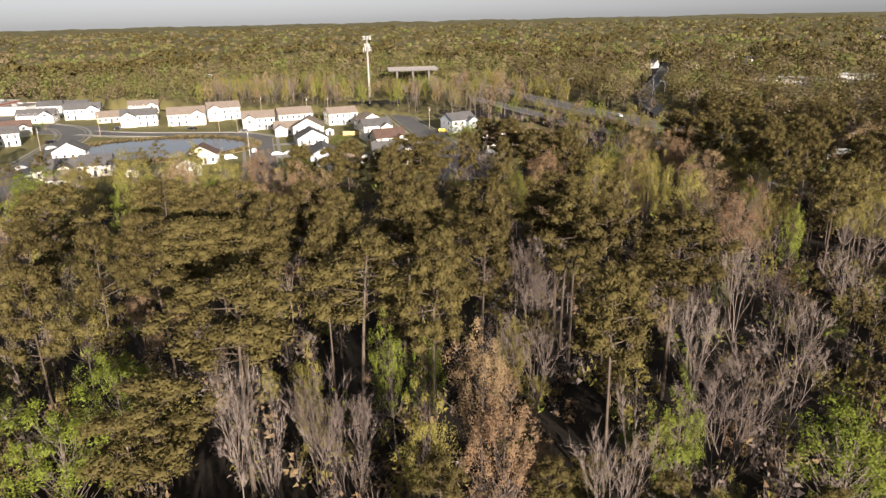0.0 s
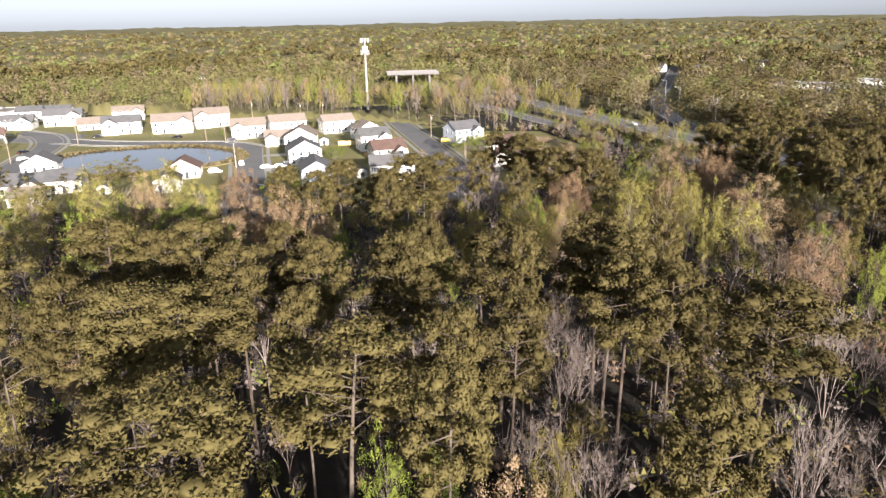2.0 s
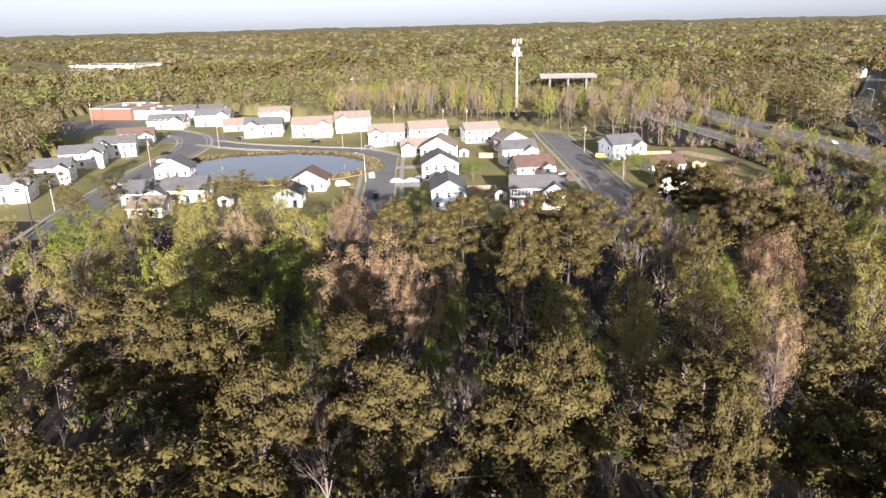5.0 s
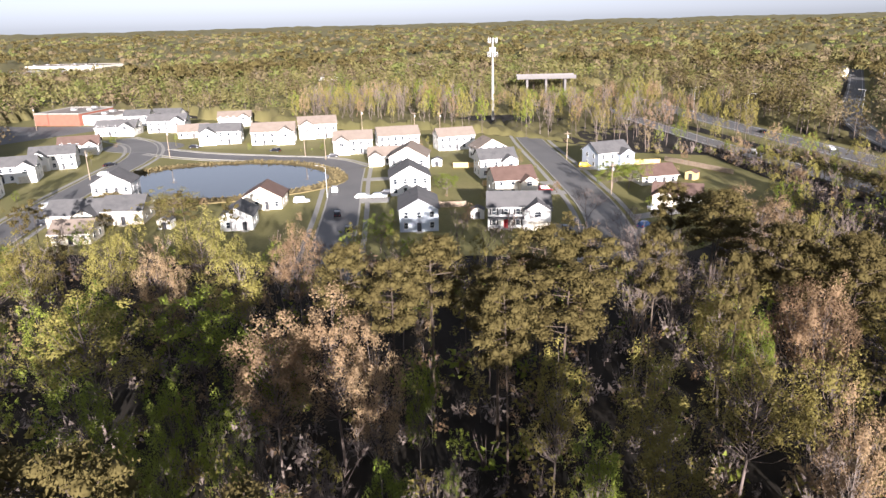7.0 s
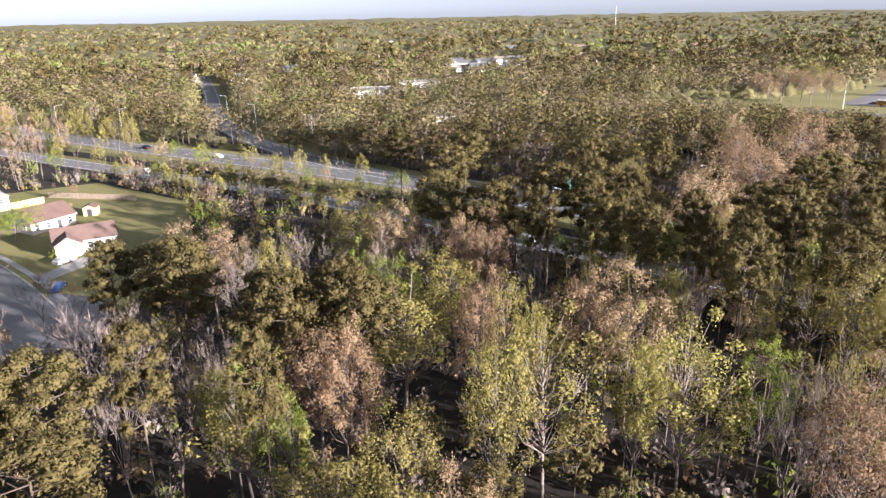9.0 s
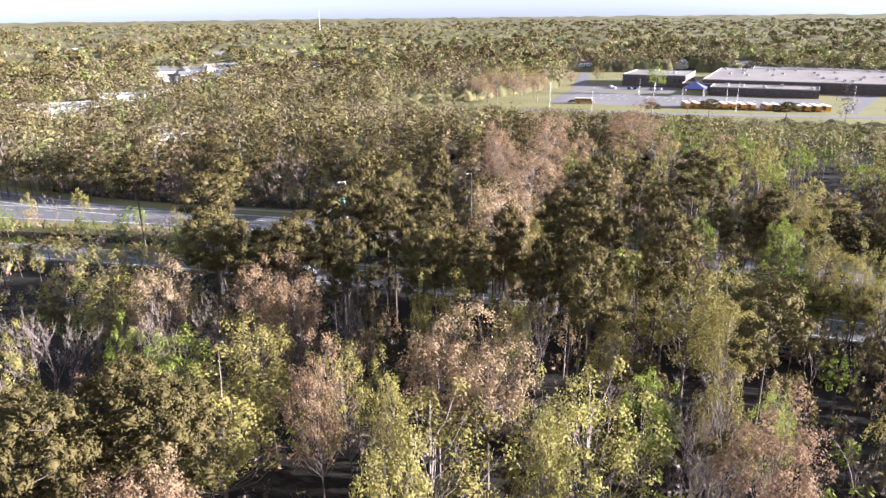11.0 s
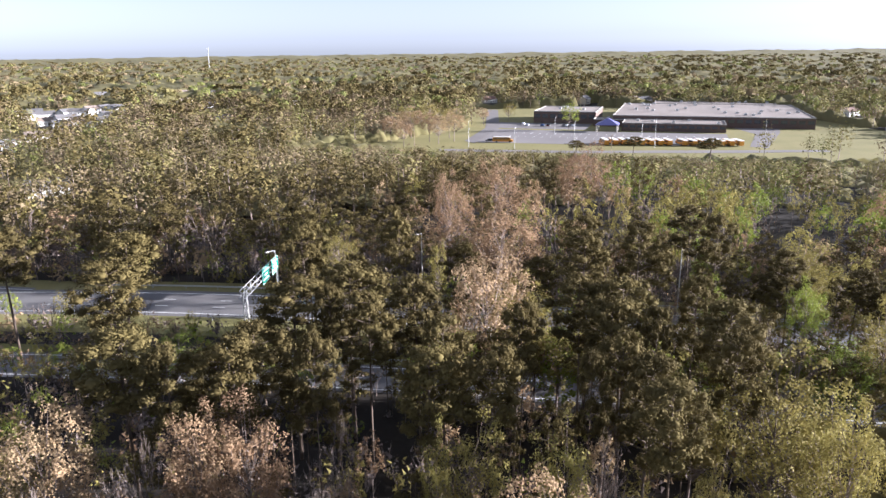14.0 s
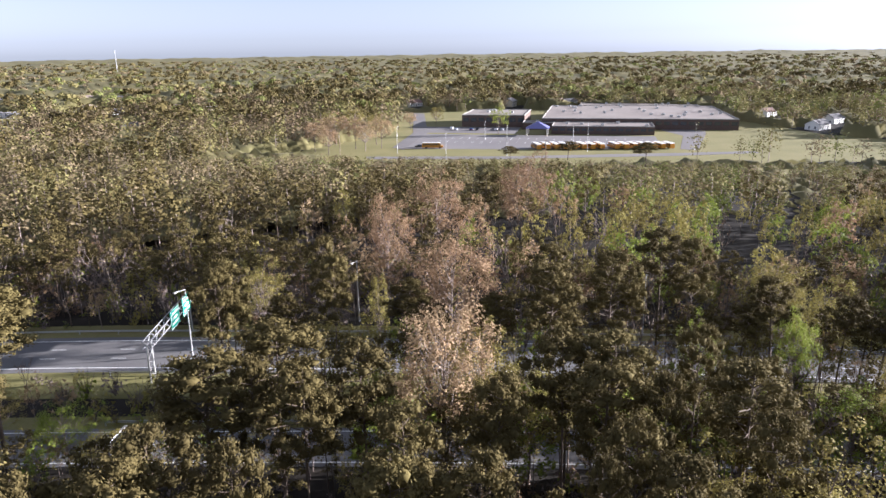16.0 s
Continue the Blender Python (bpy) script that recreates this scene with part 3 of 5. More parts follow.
def gable_roof(bm, x0, y0, x1, y1, z1, rise, along_x, over=0.45, thick=0.18):
    if along_x:
        half, run = (y1 - y0) / 2, (x0 - over, x1 + over)
        mid = (y0 + y1) / 2
        put = lambda u, w, z: (u, mid + w, z)
    else:
        half, run = (x1 - x0) / 2, (y0 - over, y1 + over)
        mid = (x0 + x1) / 2
        put = lambda u, w, z: (mid + w, u, z)
    k = rise / half
    prof = [(-(half + over), z1 - over * k), (0, z1 + rise), (half + over, z1 - over * k)]
    rows = []
    for u in run:
        rows.append([bm.verts.new(put(u, w, z + 0.02)) for w, z in prof] + [bm.verts.new(put(u, w, z + 0.02 + thick)) for w, z in prof])
    a, b = rows
    for q in ((0, 1), (1, 2)):
        bm.faces.new((a[q[0]], b[q[0]], b[q[1]], a[q[1]]))
        bm.faces.new((a[q[0] + 3], a[q[1] + 3], b[q[1] + 3], b[q[0] + 3]))
    for r in rows:
        bm.faces.new((r[0], r[1], r[4], r[3])); bm.faces.new((r[1], r[2], r[5], r[4]))
    bm.faces.new((a[0], a[3], b[3], b[0])); bm.faces.new((a[2], b[2], b[5], a[5]))
    bmesh.ops.recalc_face_normals(bm, faces=bm.faces)
    return bm


def window(parent, x, z, y, w=0.95, h=1.4, face="front", shutters=False):
    """A window on the front (y plane) or a side (x plane) of a house."""
    fr, gl = bmesh.new(), bmesh.new()
    t = 0.09
    if face in ("front", "back"):
        s_ = -1 if face == "front" else 1
        y0, y1 = sorted((y, y + s_ * 0.06))
        for b in ((x - w / 2 - t, z - t, x + w / 2 + t, z), (x - w / 2 - t, z + h, x + w / 2 + t, z + h + t), (x - w / 2 - t, z, x - w / 2, z + h), (x + w / 2, z, x + w / 2 + t, z + h), (x - w / 2, z + h / 2 - .03, x + w / 2, z + h / 2 + .03)):
            box(fr, b[0], y0, b[1], b[2], y1, b[3])
        g0, g1 = sorted((y, y + s_ * 0.03))
        box(gl, x - w / 2, g0, z, x + w / 2, g1, z + h)
    else:
        s_ = -1 if face == "left" else 1
        x0, x1 = sorted((x, x + s_ * 0.06))
        for b in ((y - w / 2 - t, z - t, y + w / 2 + t, z), (y - w / 2 - t, z + h, y + w / 2 + t, z + h + t), (y - w / 2 - t, z, y - w / 2, z + h), (y + w / 2, z, y + w / 2 + t, z + h)):
            box(fr, x0, b[0], b[1], x1, b[2], b[3])
        g0, g1 = sorted((x, x + s_ * 0.03))
        box(gl, g0, y - w / 2, z, g1, y + w / 2, z + h)
    win = part("window", fr, WHITE, parent, "white window frame")
    part("pane", gl, GLASS, win)
    if shutters and face == "front":
        for q in (-1, 1):
            xc = x + q * (w / 2 + t + .25)
            part("shutter", boxed(xc - .22, y - 0.05, z - .05, xc + .22, y - .002, z + h + .05), DARK, parent, "dark shutter")


def house(lx, ly, rx, ry, depth, storeys, wall, roof, wing=0, along=True, garage=True, shutters=False, yaw=None, porch=False, plain=False):
    """A house on the front line from (lx, ly) to (rx, ry); wing: -1 or 1 puts a gabled front wing at that end."""
    w = math.hypot(rx - lx, ry - ly)
    a = math.degrees(math.atan2(ry - ly, rx - lx)) if yaw is None else yaw
    wn = {WHITE: "white", CREAM: "cream", BLUESIDE: "blue-grey", BRICK: "red brick"}[wall]
    rn = {ROOF_G: "grey", ROOF_T: "tan", ROOF_B: "red-brown"}[roof]
    cn = "two-storey" if storeys > 1.4 else "one-storey"
    h = thing("house", (lx + rx) / 2, (ly + ry) / 2, 0, a, f"{cn} {wn} house with {rn} shingle gable roof", "house", "houses of the estate")
    H = 2.6 * storeys + 0.3
    x0, x1 = -w / 2, w / 2
    rise = (depth if along else w) * 0.5 * 0.55
    part("wall", gable(bmesh.new(), x0, 0, x1, depth, -0.1, H, rise, along), wall, h)
    part("roof", gable_roof(bmesh.new(), x0, 0, x1, depth, H, rise, along), roof, h, f"{rn} shingle roof")
    span = (x0, x1)
    if wing:
        ww = w * 0.42
        wx0, wx1 = (x0, x0 + ww) if wing < 0 else (x1 - ww, x1)
        HH = H - (0 if storeys < 1.4 else 0.5)
        part("front_wing", gable(bmesh.new(), wx0 + .01, -2.2, wx1 - .01, depth * .5, -0.1, HH, ww * .30, False), wall, h)
        part("wing_roof", gable_roof(bmesh.new(), wx0 + .01, -2.2, wx1 - .01, depth * .5, HH, ww * .30, False, .4), roof, h)
        span = (wx1, x1) if wing < 0 else (x0, wx0)
        gx = (wx0 + wx1) / 2
        if garage:
            d = part("garage_door", boxed(gx - 2.3, -2.26, 0.05, gx + 2.3, -2.21, 2.3), CREAM, h, "pale panelled garage door")
            for k in range(3):
                part("panel_groove", boxed(gx - 2.3, -2.275, .55 + .55 * k, gx + 2.3, -2.262, .58 + .55 * k), DARK, d)
        else:
            window(h, gx, 1.0, -2.2, 1.6, 1.4)
        if storeys > 1.4:
            window(h, gx, 3.4, -2.2, 1.5, 1.2)
    sw = span[1] - span[0]
    n = max(2, int(sw / 2.6))
    for fl in range(2 if storeys > 1.4 else 1):
        for i in range(n):
            xx = span[0] + sw * (i + .5) / n
            if fl == 0 and i == n // 2:
                d = part("front_door", boxed(xx - .5, -.06, .15, xx + .5, -.002, 2.25), RED if porch else DARK, h, "red front door" if porch else "dark front door")
                part("door_step", boxed(xx - .9, -1.2, 0, xx + .9, -.01, .15), CONCRETE, h)
                continue
            window(h, xx, .9 + 2.6 * fl, 0, .95, 1.4, "front", shutters)
        if plain:
            continue
        for f_, xx in (("left", x0), ("right", x1)):
            for i in (0.3, 0.7):
                window(h, xx, .9 + 2.6 * fl, depth * i, .9, 1.3, f_)
        for i in range(3):
            window(h, x0 + w * (i + .5) / 3, .9 + 2.6 * fl, depth, .95, 1.3, "back")
    part("roof_vent", rod(bmesh.new(), (x0 + w * .3, depth * .62, H + rise * .5), (x0 + w * .3, depth * .62, H + rise * .8 + .5), .09), DARK, h)
    for s_ in (0, 1):
        if along:
            y_ = -.52 if s_ == 0 else depth + .42
            part("gutter", boxed(x0 - .4, y_, H - .32, x1 + .4, y_ + .1, H - .2), WHITE, h)
    if porch:
        part("porch_roof", boxed(span[0], -1.9, 2.75, span[1], -.02, 2.95), roof, h)
        for k in range(4):
            xx = span[0] + .2 + (sw - .4) * k / 3
            part("porch_post", boxed(xx - .08, -1.8, 0, xx + .08, -1.64, 2.75), WHITE, h)
    return h


house(-174, 219, -162.5, 225, 9, 2, WHITE, ROOF_G, 1)
house(-179, 243, -167.5, 249, 9, 2, WHITE, ROOF_G, 1)
house(-188, 269, -175, 276, 9, 2, WHITE, ROOF_G, 1)
house(-189, 290, -176, 297, 9, 2, WHITE, ROOF_G, -1)
house(-199, 318, -186, 325, 10, 1.5, WHITE, ROOF_B, 1)
house(-217, 367, -199, 371, 10, 1.5, WHITE, ROOF_G, 1)
house(-222, 398, -210, 401, 9, 2, WHITE, ROOF_G, 0)
house(-197, 378, -180, 383, 10, 2, WHITE, ROOF_G, 1)
house(-223, 425, -208, 427, 9, 1, WHITE, ROOF_G, 0)
house(-172, 361, -160, 367, 10, 1, CREAM, ROOF_T, 0)
house(-153, 345, -137, 350, 10, 2, WHITE, ROOF_G, -1)
house(-130, 345, -113, 350, 11, 2, WHITE, ROOF_T, 1)
house(-115, 361, -100, 367, 10, 2.3, WHITE, ROOF_T, -1)
house(-171, 398, -156, 403, 9, 1.6, WHITE, ROOF_T, 1)
house(-88, 325, -74, 329, 10, 2, WHITE, ROOF_T, -1)
house(-73, 335, -58, 341, 10, 2, WHITE, ROOF_T, 0)
house(-69, 305, -58, 308, 9, 1.2, WHITE, ROOF_T, -1)
house(-58, 290, -46, 291, 12, 2.2, WHITE, ROOF_T, 0, False)
house(-51, 262, -40, 265, 11, 2, WHITE, ROOF_G, 0, False)
house(-40.5, 227, -31.5, 229, 14, 2, BLUESIDE, ROOF_G, 0, False)
house(-49, 334, -36, 340, 9, 2, WHITE, ROOF_T, 0)
house(-32, 314, -22, 319, 9, 1.6, WHITE, ROOF_T, 0, False)
house(-28, 287, -17, 291, 9, 2.2, WHITE, ROOF_G, 1, True, False)
house(-21, 262, -10, 266, 10, 1.8, CREAM, ROOF_B, 1)
house(-20, 231.5, -5.5, 234, 9, 2, WHITE, ROOF_G, 1, True, True, True, 6, True)
house(9, 301, 19.5, 307, 10, 2, BLUESIDE, ROOF_G, 1)
house(20.5, 279, 31, 283, 9, 1, CREAM, ROOF_B, 0)
house(21, 258, 33, 256, 8, 1, CREAM, ROOF_B, -1)
house(-88, 244, -77.5, 246, 9, 1.2, CREAM, ROOF_B, 0, False)
house(-84.5, 224, -77, 226, 9, 1.3, WHITE, ROOF_G, 0, False)
house(-142, 257, -131, 260, 9, 1.25, WHITE, ROOF_G, 0, False)
house(-131, 223, -118.5, 226, 10, 1.2, CREAM, ROOF_G, 1)
house(-117.5, 226.5, -108, 229, 10, 1.4, CREAM, ROOF_G, 0)
house(-120, 210, -111, 212, 8, 1, CREAM, ROOF_T, 0)
# houses far out among the trees
rf = random.Random(12)
for fx, fy, ro in ((238, 451, ROOF_G), (322, 946, ROOF_T), (395, 530, ROOF_G), (425, 522, ROOF_G), (410, 560, ROOF_T), (-263, 905, ROOF_B), (333, 485, ROOF_T), (453, 609, ROOF_G), (470, 640, ROOF_G), (500, 600, ROOF_T),
                   (730, 794, ROOF_G), (760, 760, ROOF_T), (464, 555, ROOF_T), (451, 443, ROOF_G), (500, 0, ROOF_G), (452, -34, ROOF_T), (540, -20, ROOF_G), (590, 10, ROOF_B), (674, 300, ROOF_B), (206, 343, ROOF_G), (163, 325, ROOF_B)):
    house(fx - 7, fy, fx + 7, fy + 2, 9, 1.2, WHITE, ro, 0, True, False, False, -40 if fx > 200 else 10)
for cx, cy, n, spread in ((440, 590, 9, 70), (560, 520, 6, 60), (700, 700, 5, 90), (380, 760, 5, 80), (620, 180, 3, 30), (-240, 700, 4, 120), (240, 640, 4, 70), (60, 800, 3, 120)):
    for k in range(n):
        fx, fy = cx + rf.uniform(-spread, spread), cy + rf.uniform(-spread, spread)
        if fx > 600 and fy < 260:
            fx += 60
        house(fx - 7, fy, fx + 7, fy + 2, 9, rf.choice((1, 1.3, 1.8)), rf.choice((WHITE, WHITE, CREAM)), rf.choice((ROOF_G, ROOF_T, ROOF_G)), 0, True, False, False, rf.uniform(-60, 10), False, True)


# ---- large buildings ----
def hall(name, x0, y0, x1, y1, h, wall, label, category, roof=FLATROOF, yaw=0, units=0, windows=0):
    """A flat-roofed block with a parapet, roof units and window bays."""
    cx, cy = (x0 + x1) / 2, (y0 + y1) / 2
    w, d = abs(x1 - x0), abs(y1 - y0)
    b = thing(name, cx, cy, 0, yaw, label, category)
    part("wall", boxed(-w / 2, -d / 2, -.1, w / 2, d / 2, h), wall, b)
    part("roof", boxed(-w / 2 + .3, -d / 2 + .3, h + .004, w / 2 - .3, d / 2 - .3, h + .12), roof, b, "pale flat roof")
    bm = bmesh.new()
    for q in ((-w / 2, -d / 2, w / 2, -d / 2 + .3), (-w / 2, d / 2 - .3, w / 2, d / 2), (-w / 2, -d / 2 + .3, -w / 2 + .3, d / 2 - .3), (w / 2 - .3, -d / 2 + .3, w / 2, d / 2 - .3)):
        box(bm, q[0], q[1], h + .004, q[2], q[3], h + .5)
    part("parapet", bm, CONCRETE, b)
    ru = random.Random(w + d)
    for k in range(units):
        ux, uy = ru.uniform(-w / 2 + 4, w / 2 - 4), ru.uniform(-d / 2 + 4, d / 2 - 4)
        u = part("roof_unit", boxed(ux - 1.4, uy - 1.0, h + .13, ux + 1.4, uy + 1.0, h + 1.3), STEEL, b, "grey roof air unit")
        part("fan_grille", rod(bmesh.new(), (ux, uy, h + 1.3), (ux, uy, h + 1.42), .6, n=10), DARK, u)
    for k in range(windows):
        yy = -d / 2 + d * (k + .5) / windows
        win = part("window", boxed(-w / 2 - .05, yy - d / windows * .36, h * .45, -w / 2 - .002, yy + d / windows * .36, h * .8), DARK, b, "dark window band")
        part("pane", boxed(-w / 2 - .07, yy - d / windows * .33, h * .48, -w / 2 - .052, yy + d / windows * .33, h * .77), GLASS, win)
    return b


hall("school_wing", 462, 104, 486, 164, 4.6, BROWNBRICK, "low brown brick school wing with pale flat roof", "school", yaw=0, units=5, windows=14)
hall("school_hall", 492, 52, 600, 172, 6.4, BROWNBRICK, "long low brown school with pale flat roof", "school", units=26, windows=24)
hall("school_gym", 500, 184, 546, 226, 7.6, BROWNBRICK, "brown brick school hall with flat roof", "school", units=4, windows=8)
hall("school_annex", 600, 60, 640, 150, 6.0, BROWNBRICK, "rear school block with pale flat roof", "school", units=8)
hall("school_link", 486.2, 164.2, 500, 184, 4.2, BROWNBRICK, "low brick link between school blocks", "school", units=1)
porch = thing("entrance_pavilion", 457, 172, 0, 0, "school entrance canopy with blue pyramid roof", "canopy")
bm = bmesh.new()
c = [bm.verts.new(p) for p in ((-7, -7, 4.4), (7, -7, 4.4), (7, 7, 4.4), (-7, 7, 4.4), (0, 0, 8.2))]
for q in ((0, 1, 4), (1, 2, 4), (2, 3, 4), (3, 0, 4)):
    bm.faces.new([c[i] for i in q])
bm.faces.new((c[3], c[2], c[1], c[0]))
part("roof", bm, BLUEROOF, porch, "blue metal pyramid roof")
for sx in (-6, 6):
    for sy in (-6, 6):
        part("column", boxed(sx - .4, sy - .4, 0, sx + .4, sy + .4, 4.39), CREAM, porch)
hall("brick_warehouse", -276, 402, -250, 432, 6, BRICK, "red brick industrial building with white roof", "warehouse", units=3, windows=5)
hall("white_warehouse", -250, 405, -232, 428, 4.6, WHITE, "low white industrial building", "warehouse", units=2)
hall("shopping_block", -560, 690, -470, 735, 8, WHITE, "long white commercial building beyond trees", "shop block", units=6)
hall("shopping_block", -620, 820, -520, 860, 8, CREAM, "pale commercial building on the skyline", "shop block", units=6)
hall("white_store", 215, 440, 262, 462, 6, WHITE, "low white-roofed building among trees", "store", CONCRETE, -35, 2)
hall("white_store", 272, 460, 300, 475, 6, WHITE, "low white-roofed building among trees", "store", CONCRETE, -35, 1)
hall("white_store", 640, 1010, 700, 1030, 9, WHITE, "white-roofed building on the skyline", "store", CONCRETE, -35, 1)
for o, nm in (([(350, 245), (358, 182), (378, 100), (392, 60), (398, 62), (386, 104), (366, 184), (358, 248)], "road_school"),):
    slab(nm, o, 0, .10, LOT, "road passing the school")
slab("parking_school", [(388, 240), (392, 178), (402, 104), (456, 104), (454, 170), (456, 244)], 0, .09, LOT, "wide grey school car park")
slab("parking_east", [(460, 88), (402, 96), (398, 88), (470, 74), (540, 66), (545, 78), (490, 98)], 0, .085, LOT, "asphalt drive beside the playing field")
slab("parking_side", [(462, 186), (462, 250), (498, 250), (498, 186)], 0, .085, LOT, "car park beside the school hall")
slab("road_schoolside", [(384, 236), (392, 244), (460, 250), (600, 285), (600, 276), (462, 241)], 0, .11, LOT, "drive along the school")
slab("parking_industrial", [(-298, 372), (-298, 400), (-280, 398), (-234, 400), (-230, 384), (-248, 344)], 0, .09, ASPHALT, "asphalt yard of the industrial buildings")
bm = bmesh.new()
for k in range(24):
    for q in (415, 432):
        box(bm, q, 112 + k * 4.9, .092, q + 9, 112.14 + k * 4.9, .104)
tagged(part("bay_lines", bm, PAINT), "white parking bay lines", "line", kind="structure")


# ---- vehicles ----
def extrude(bm, profile, y0, y1, taper=0.0, z_split=9):
    """A side profile (x, z) drawn across from y0 to y1, narrower above z_split."""
    rows = []
    for y, s_ in ((y0, 1), (y1, -1)):
        rows.append([bm.verts.new((x, y + (taper * s_ if z > z_split else 0), z)) for x, z in profile])
    a, b = rows
    bm.faces.new(a); bm.faces.new(b[::-1])
    n = len(a)
    for i in range(n):
        bm.faces.new((a[i], a[(i + 1) % n], b[(i + 1) % n], b[i]))
    bmesh.ops.recalc_face_normals(bm, faces=bm.faces)
    return bm


def car(x, y, yaw, paint, suv=False):
    nm = ("white", "black", "silver", "maroon", "yellow", "blue")[paint]
    z = 0.12
    c = thing("car", x, y, z, yaw, f"{nm} parked {'van' if suv else 'saloon car'} on asphalt", "car", "cars on the streets")
    hgt = 1.75 if suv else 1.42
    prof = [(-2.2, .3), (2.25, .3), (2.3, .7), (1.3, .92), (.6, hgt), (-1.3 if not suv else -1.95, hgt), (-2.0 if not suv else -2.2, .95), (-2.25, .8)]
    part("body", extrude(bmesh.new(), prof, -.9, .9, .16, 1.0), CARS[paint], c)
    part("windscreen", extrude(bmesh.new(), [(1.22, .98), (1.26, 1.0), (.66, hgt - .06), (.62, hgt - .08)], -.7, .7), GLASS, c)
    for s_ in (-.915, .895):
        part("side_window", extrude(bmesh.new(), [(-1.7, 1.0), (1.05, 1.0), (.5, hgt - .1), (-1.3, hgt - .1)], s_ * .86, s_ * .86 + .03 * (1 if s_ > 0 else 1)), GLASS, c)
    for wx in (-1.4, 1.4):
        for wy in (-.9, .72):
            w = part("wheel", rod(bmesh.new(), (wx, wy, .32), (wx, wy + .19, .32), .32, n=12), RUBBER, c)
            part("rim", rod(bmesh.new(), (wx, wy - .01, .32), (wx, wy + .2, .32), .19, n=8), STEEL, w)
    for wy in (-.6, .6):
        part("headlight", boxed(2.26, wy - .18, .58, 2.32, wy + .18, .72), WHITE, c)
        part("tail_light", boxed(-2.27, wy - .18, .66, -2.2, wy + .18, .8), RED, c)
    return c


for cx, cy, yw, pc, sv in ((-69, 266, 106, 0, True), (-53, 227, 104, 1, False), (-74.5, 253, 20, 0, True), (-54, 260, 12, 2, False), (-58.5, 259, 12, 0, False), (-52, 264, 12, 1, False), (-114, 331, 170, 1, False), (21.3, 252, 25, 0, False),
                           (4.9, 305, 15, 4, True), (-7.5, 270.5, 10, 3, True), (-1.5, 230.5, -80, 1, False), (-13, 290, 10, 1, False), (-152, 338, 10, 1, False), (-133, 226, 20, 1, True), (-146, 243, 70, 0, False), (-165, 300, 75, 1, False), (-157, 285, 78, 0, False),
                           (64, 332, -70, 0, False), (79, 378, 108, 1, False), (92, 340, -73, 0, False), (16.5, 236, 60, 5, False), (111, 150, -75, 2, False), (113, 128, -77, 0, True), (102, 196, -74, 0, False), (-87, 320, 200, 1, False), (-60, 240, 106, 1, False),
                           (478, 196, 0, 2, False), (478, 200, 0, 0, False), (478, 212, 0, 1, False), (478, 216, 0, 5, False), (478, 226, 0, 2, False), (485, 230, 0, 0, False), (394, 230, 90, 1, False)):
    car(cx, cy, yw, pc, sv)


def bus(x, y, yaw):
    b = thing("school_bus", x, y, .12, yaw, "yellow school bus with white roof parked in a row", "bus", "buses in the car park")
    part("body", extrude(bmesh.new(), [(-5.4, .5), (5.6, .5), (5.6, 1.5), (4.3, 1.7), (4.1, 2.75), (-5.4, 2.75)], -1.2, 1.2), BUSY, b)
    part("roof", extrude(bmesh.new(), [(-5.4, 2.76), (4.15, 2.76), (3.9, 3.1), (-5.2, 3.1)], -1.15, 1.15), WHITE, b, "white bus roof")
    for s_ in (-1.22, 1.2):
        for k in range(8):
            part("window", boxed(-4.9 + k * 1.1, s_, 1.75, -4.0 + k * 1.1, s_ + .02, 2.5), GLASS, b)
        part("black_stripe", boxed(-5.3, s_, 1.3, 5.4, s_ + .02, 1.42), DARK, b)
    for wx in (-3.2, 4.0):
        for wy in (-1.22, .95):
            part("wheel", rod(bmesh.new(), (wx, wy, .5), (wx, wy + .27, .5), .5, n=12), RUBBER, b)
    part("windscreen", boxed(4.15, -1.0, 1.75, 4.32, 1.0, 2.6), GLASS, b)
    return b


first_bus = bus(395, 168, 22)
for k in range(1, 15):
    copy_thing(first_bus, pose(395 + k * 0.72 + (0.6 if k % 3 else 0), 168 - k * 4.5 - (3 if k > 7 else 0), .12, 0, 0, 22 + (k % 2)))
copy_thing(first_bus, pose(391, 222, .12, 0, 0, -82))

# ---- tower, masts, poles ----
tower = thing("cell_tower", -36.6, 421, 0, 0, "tall pale monopole with antenna platforms above trees", "mast")
part("pole", rod(bmesh.new(), (0, 0, 0), (0, 0, 38.5), .75, .42, 12), CONCRETE, tower, "pale tapered steel pole")
for lv, z in enumerate((37.6, 33.4, 31.2)):
    r = 2.3 if lv != 1 else 1.4
    bm = bmesh.new()
    for k in range(3):
        a, b_ = 2.094 * k + .4, 2.094 * (k + 1) + .4
        p, q = (r * math.cos(a), r * math.sin(a), z), (r * math.cos(b_), r * math.sin(b_), z)
        rod(bm, p, q, .09, .09); rod(bm, (0, 0, z), p, .09, .09); rod(bm, (p[0], p[1], z + .9), (q[0], q[1], z + .9), .05, .05)
    plat = part("platform", bm, STEEL, tower, "triangular antenna platform")
    for k in range(9 if lv == 0 else 6):
        a = 2 * math.pi * k / (9 if lv == 0 else 6)
        x, y = r * .95 * math.cos(a), r * .95 * math.sin(a)
        part("antenna_panel", boxed(x - .14, y - .14, z - .9, x + .14, y + .14, z + 1.4), STEEL, plat)
mast = thing("radio_mast", 1560, 1260, 0, 0, "thin radio mast on the far skyline", "mast")
part("lattice", rod(bmesh.new(), (0, 0, 0), (0, 0, 62), 1.0, .6), STEEL, mast)


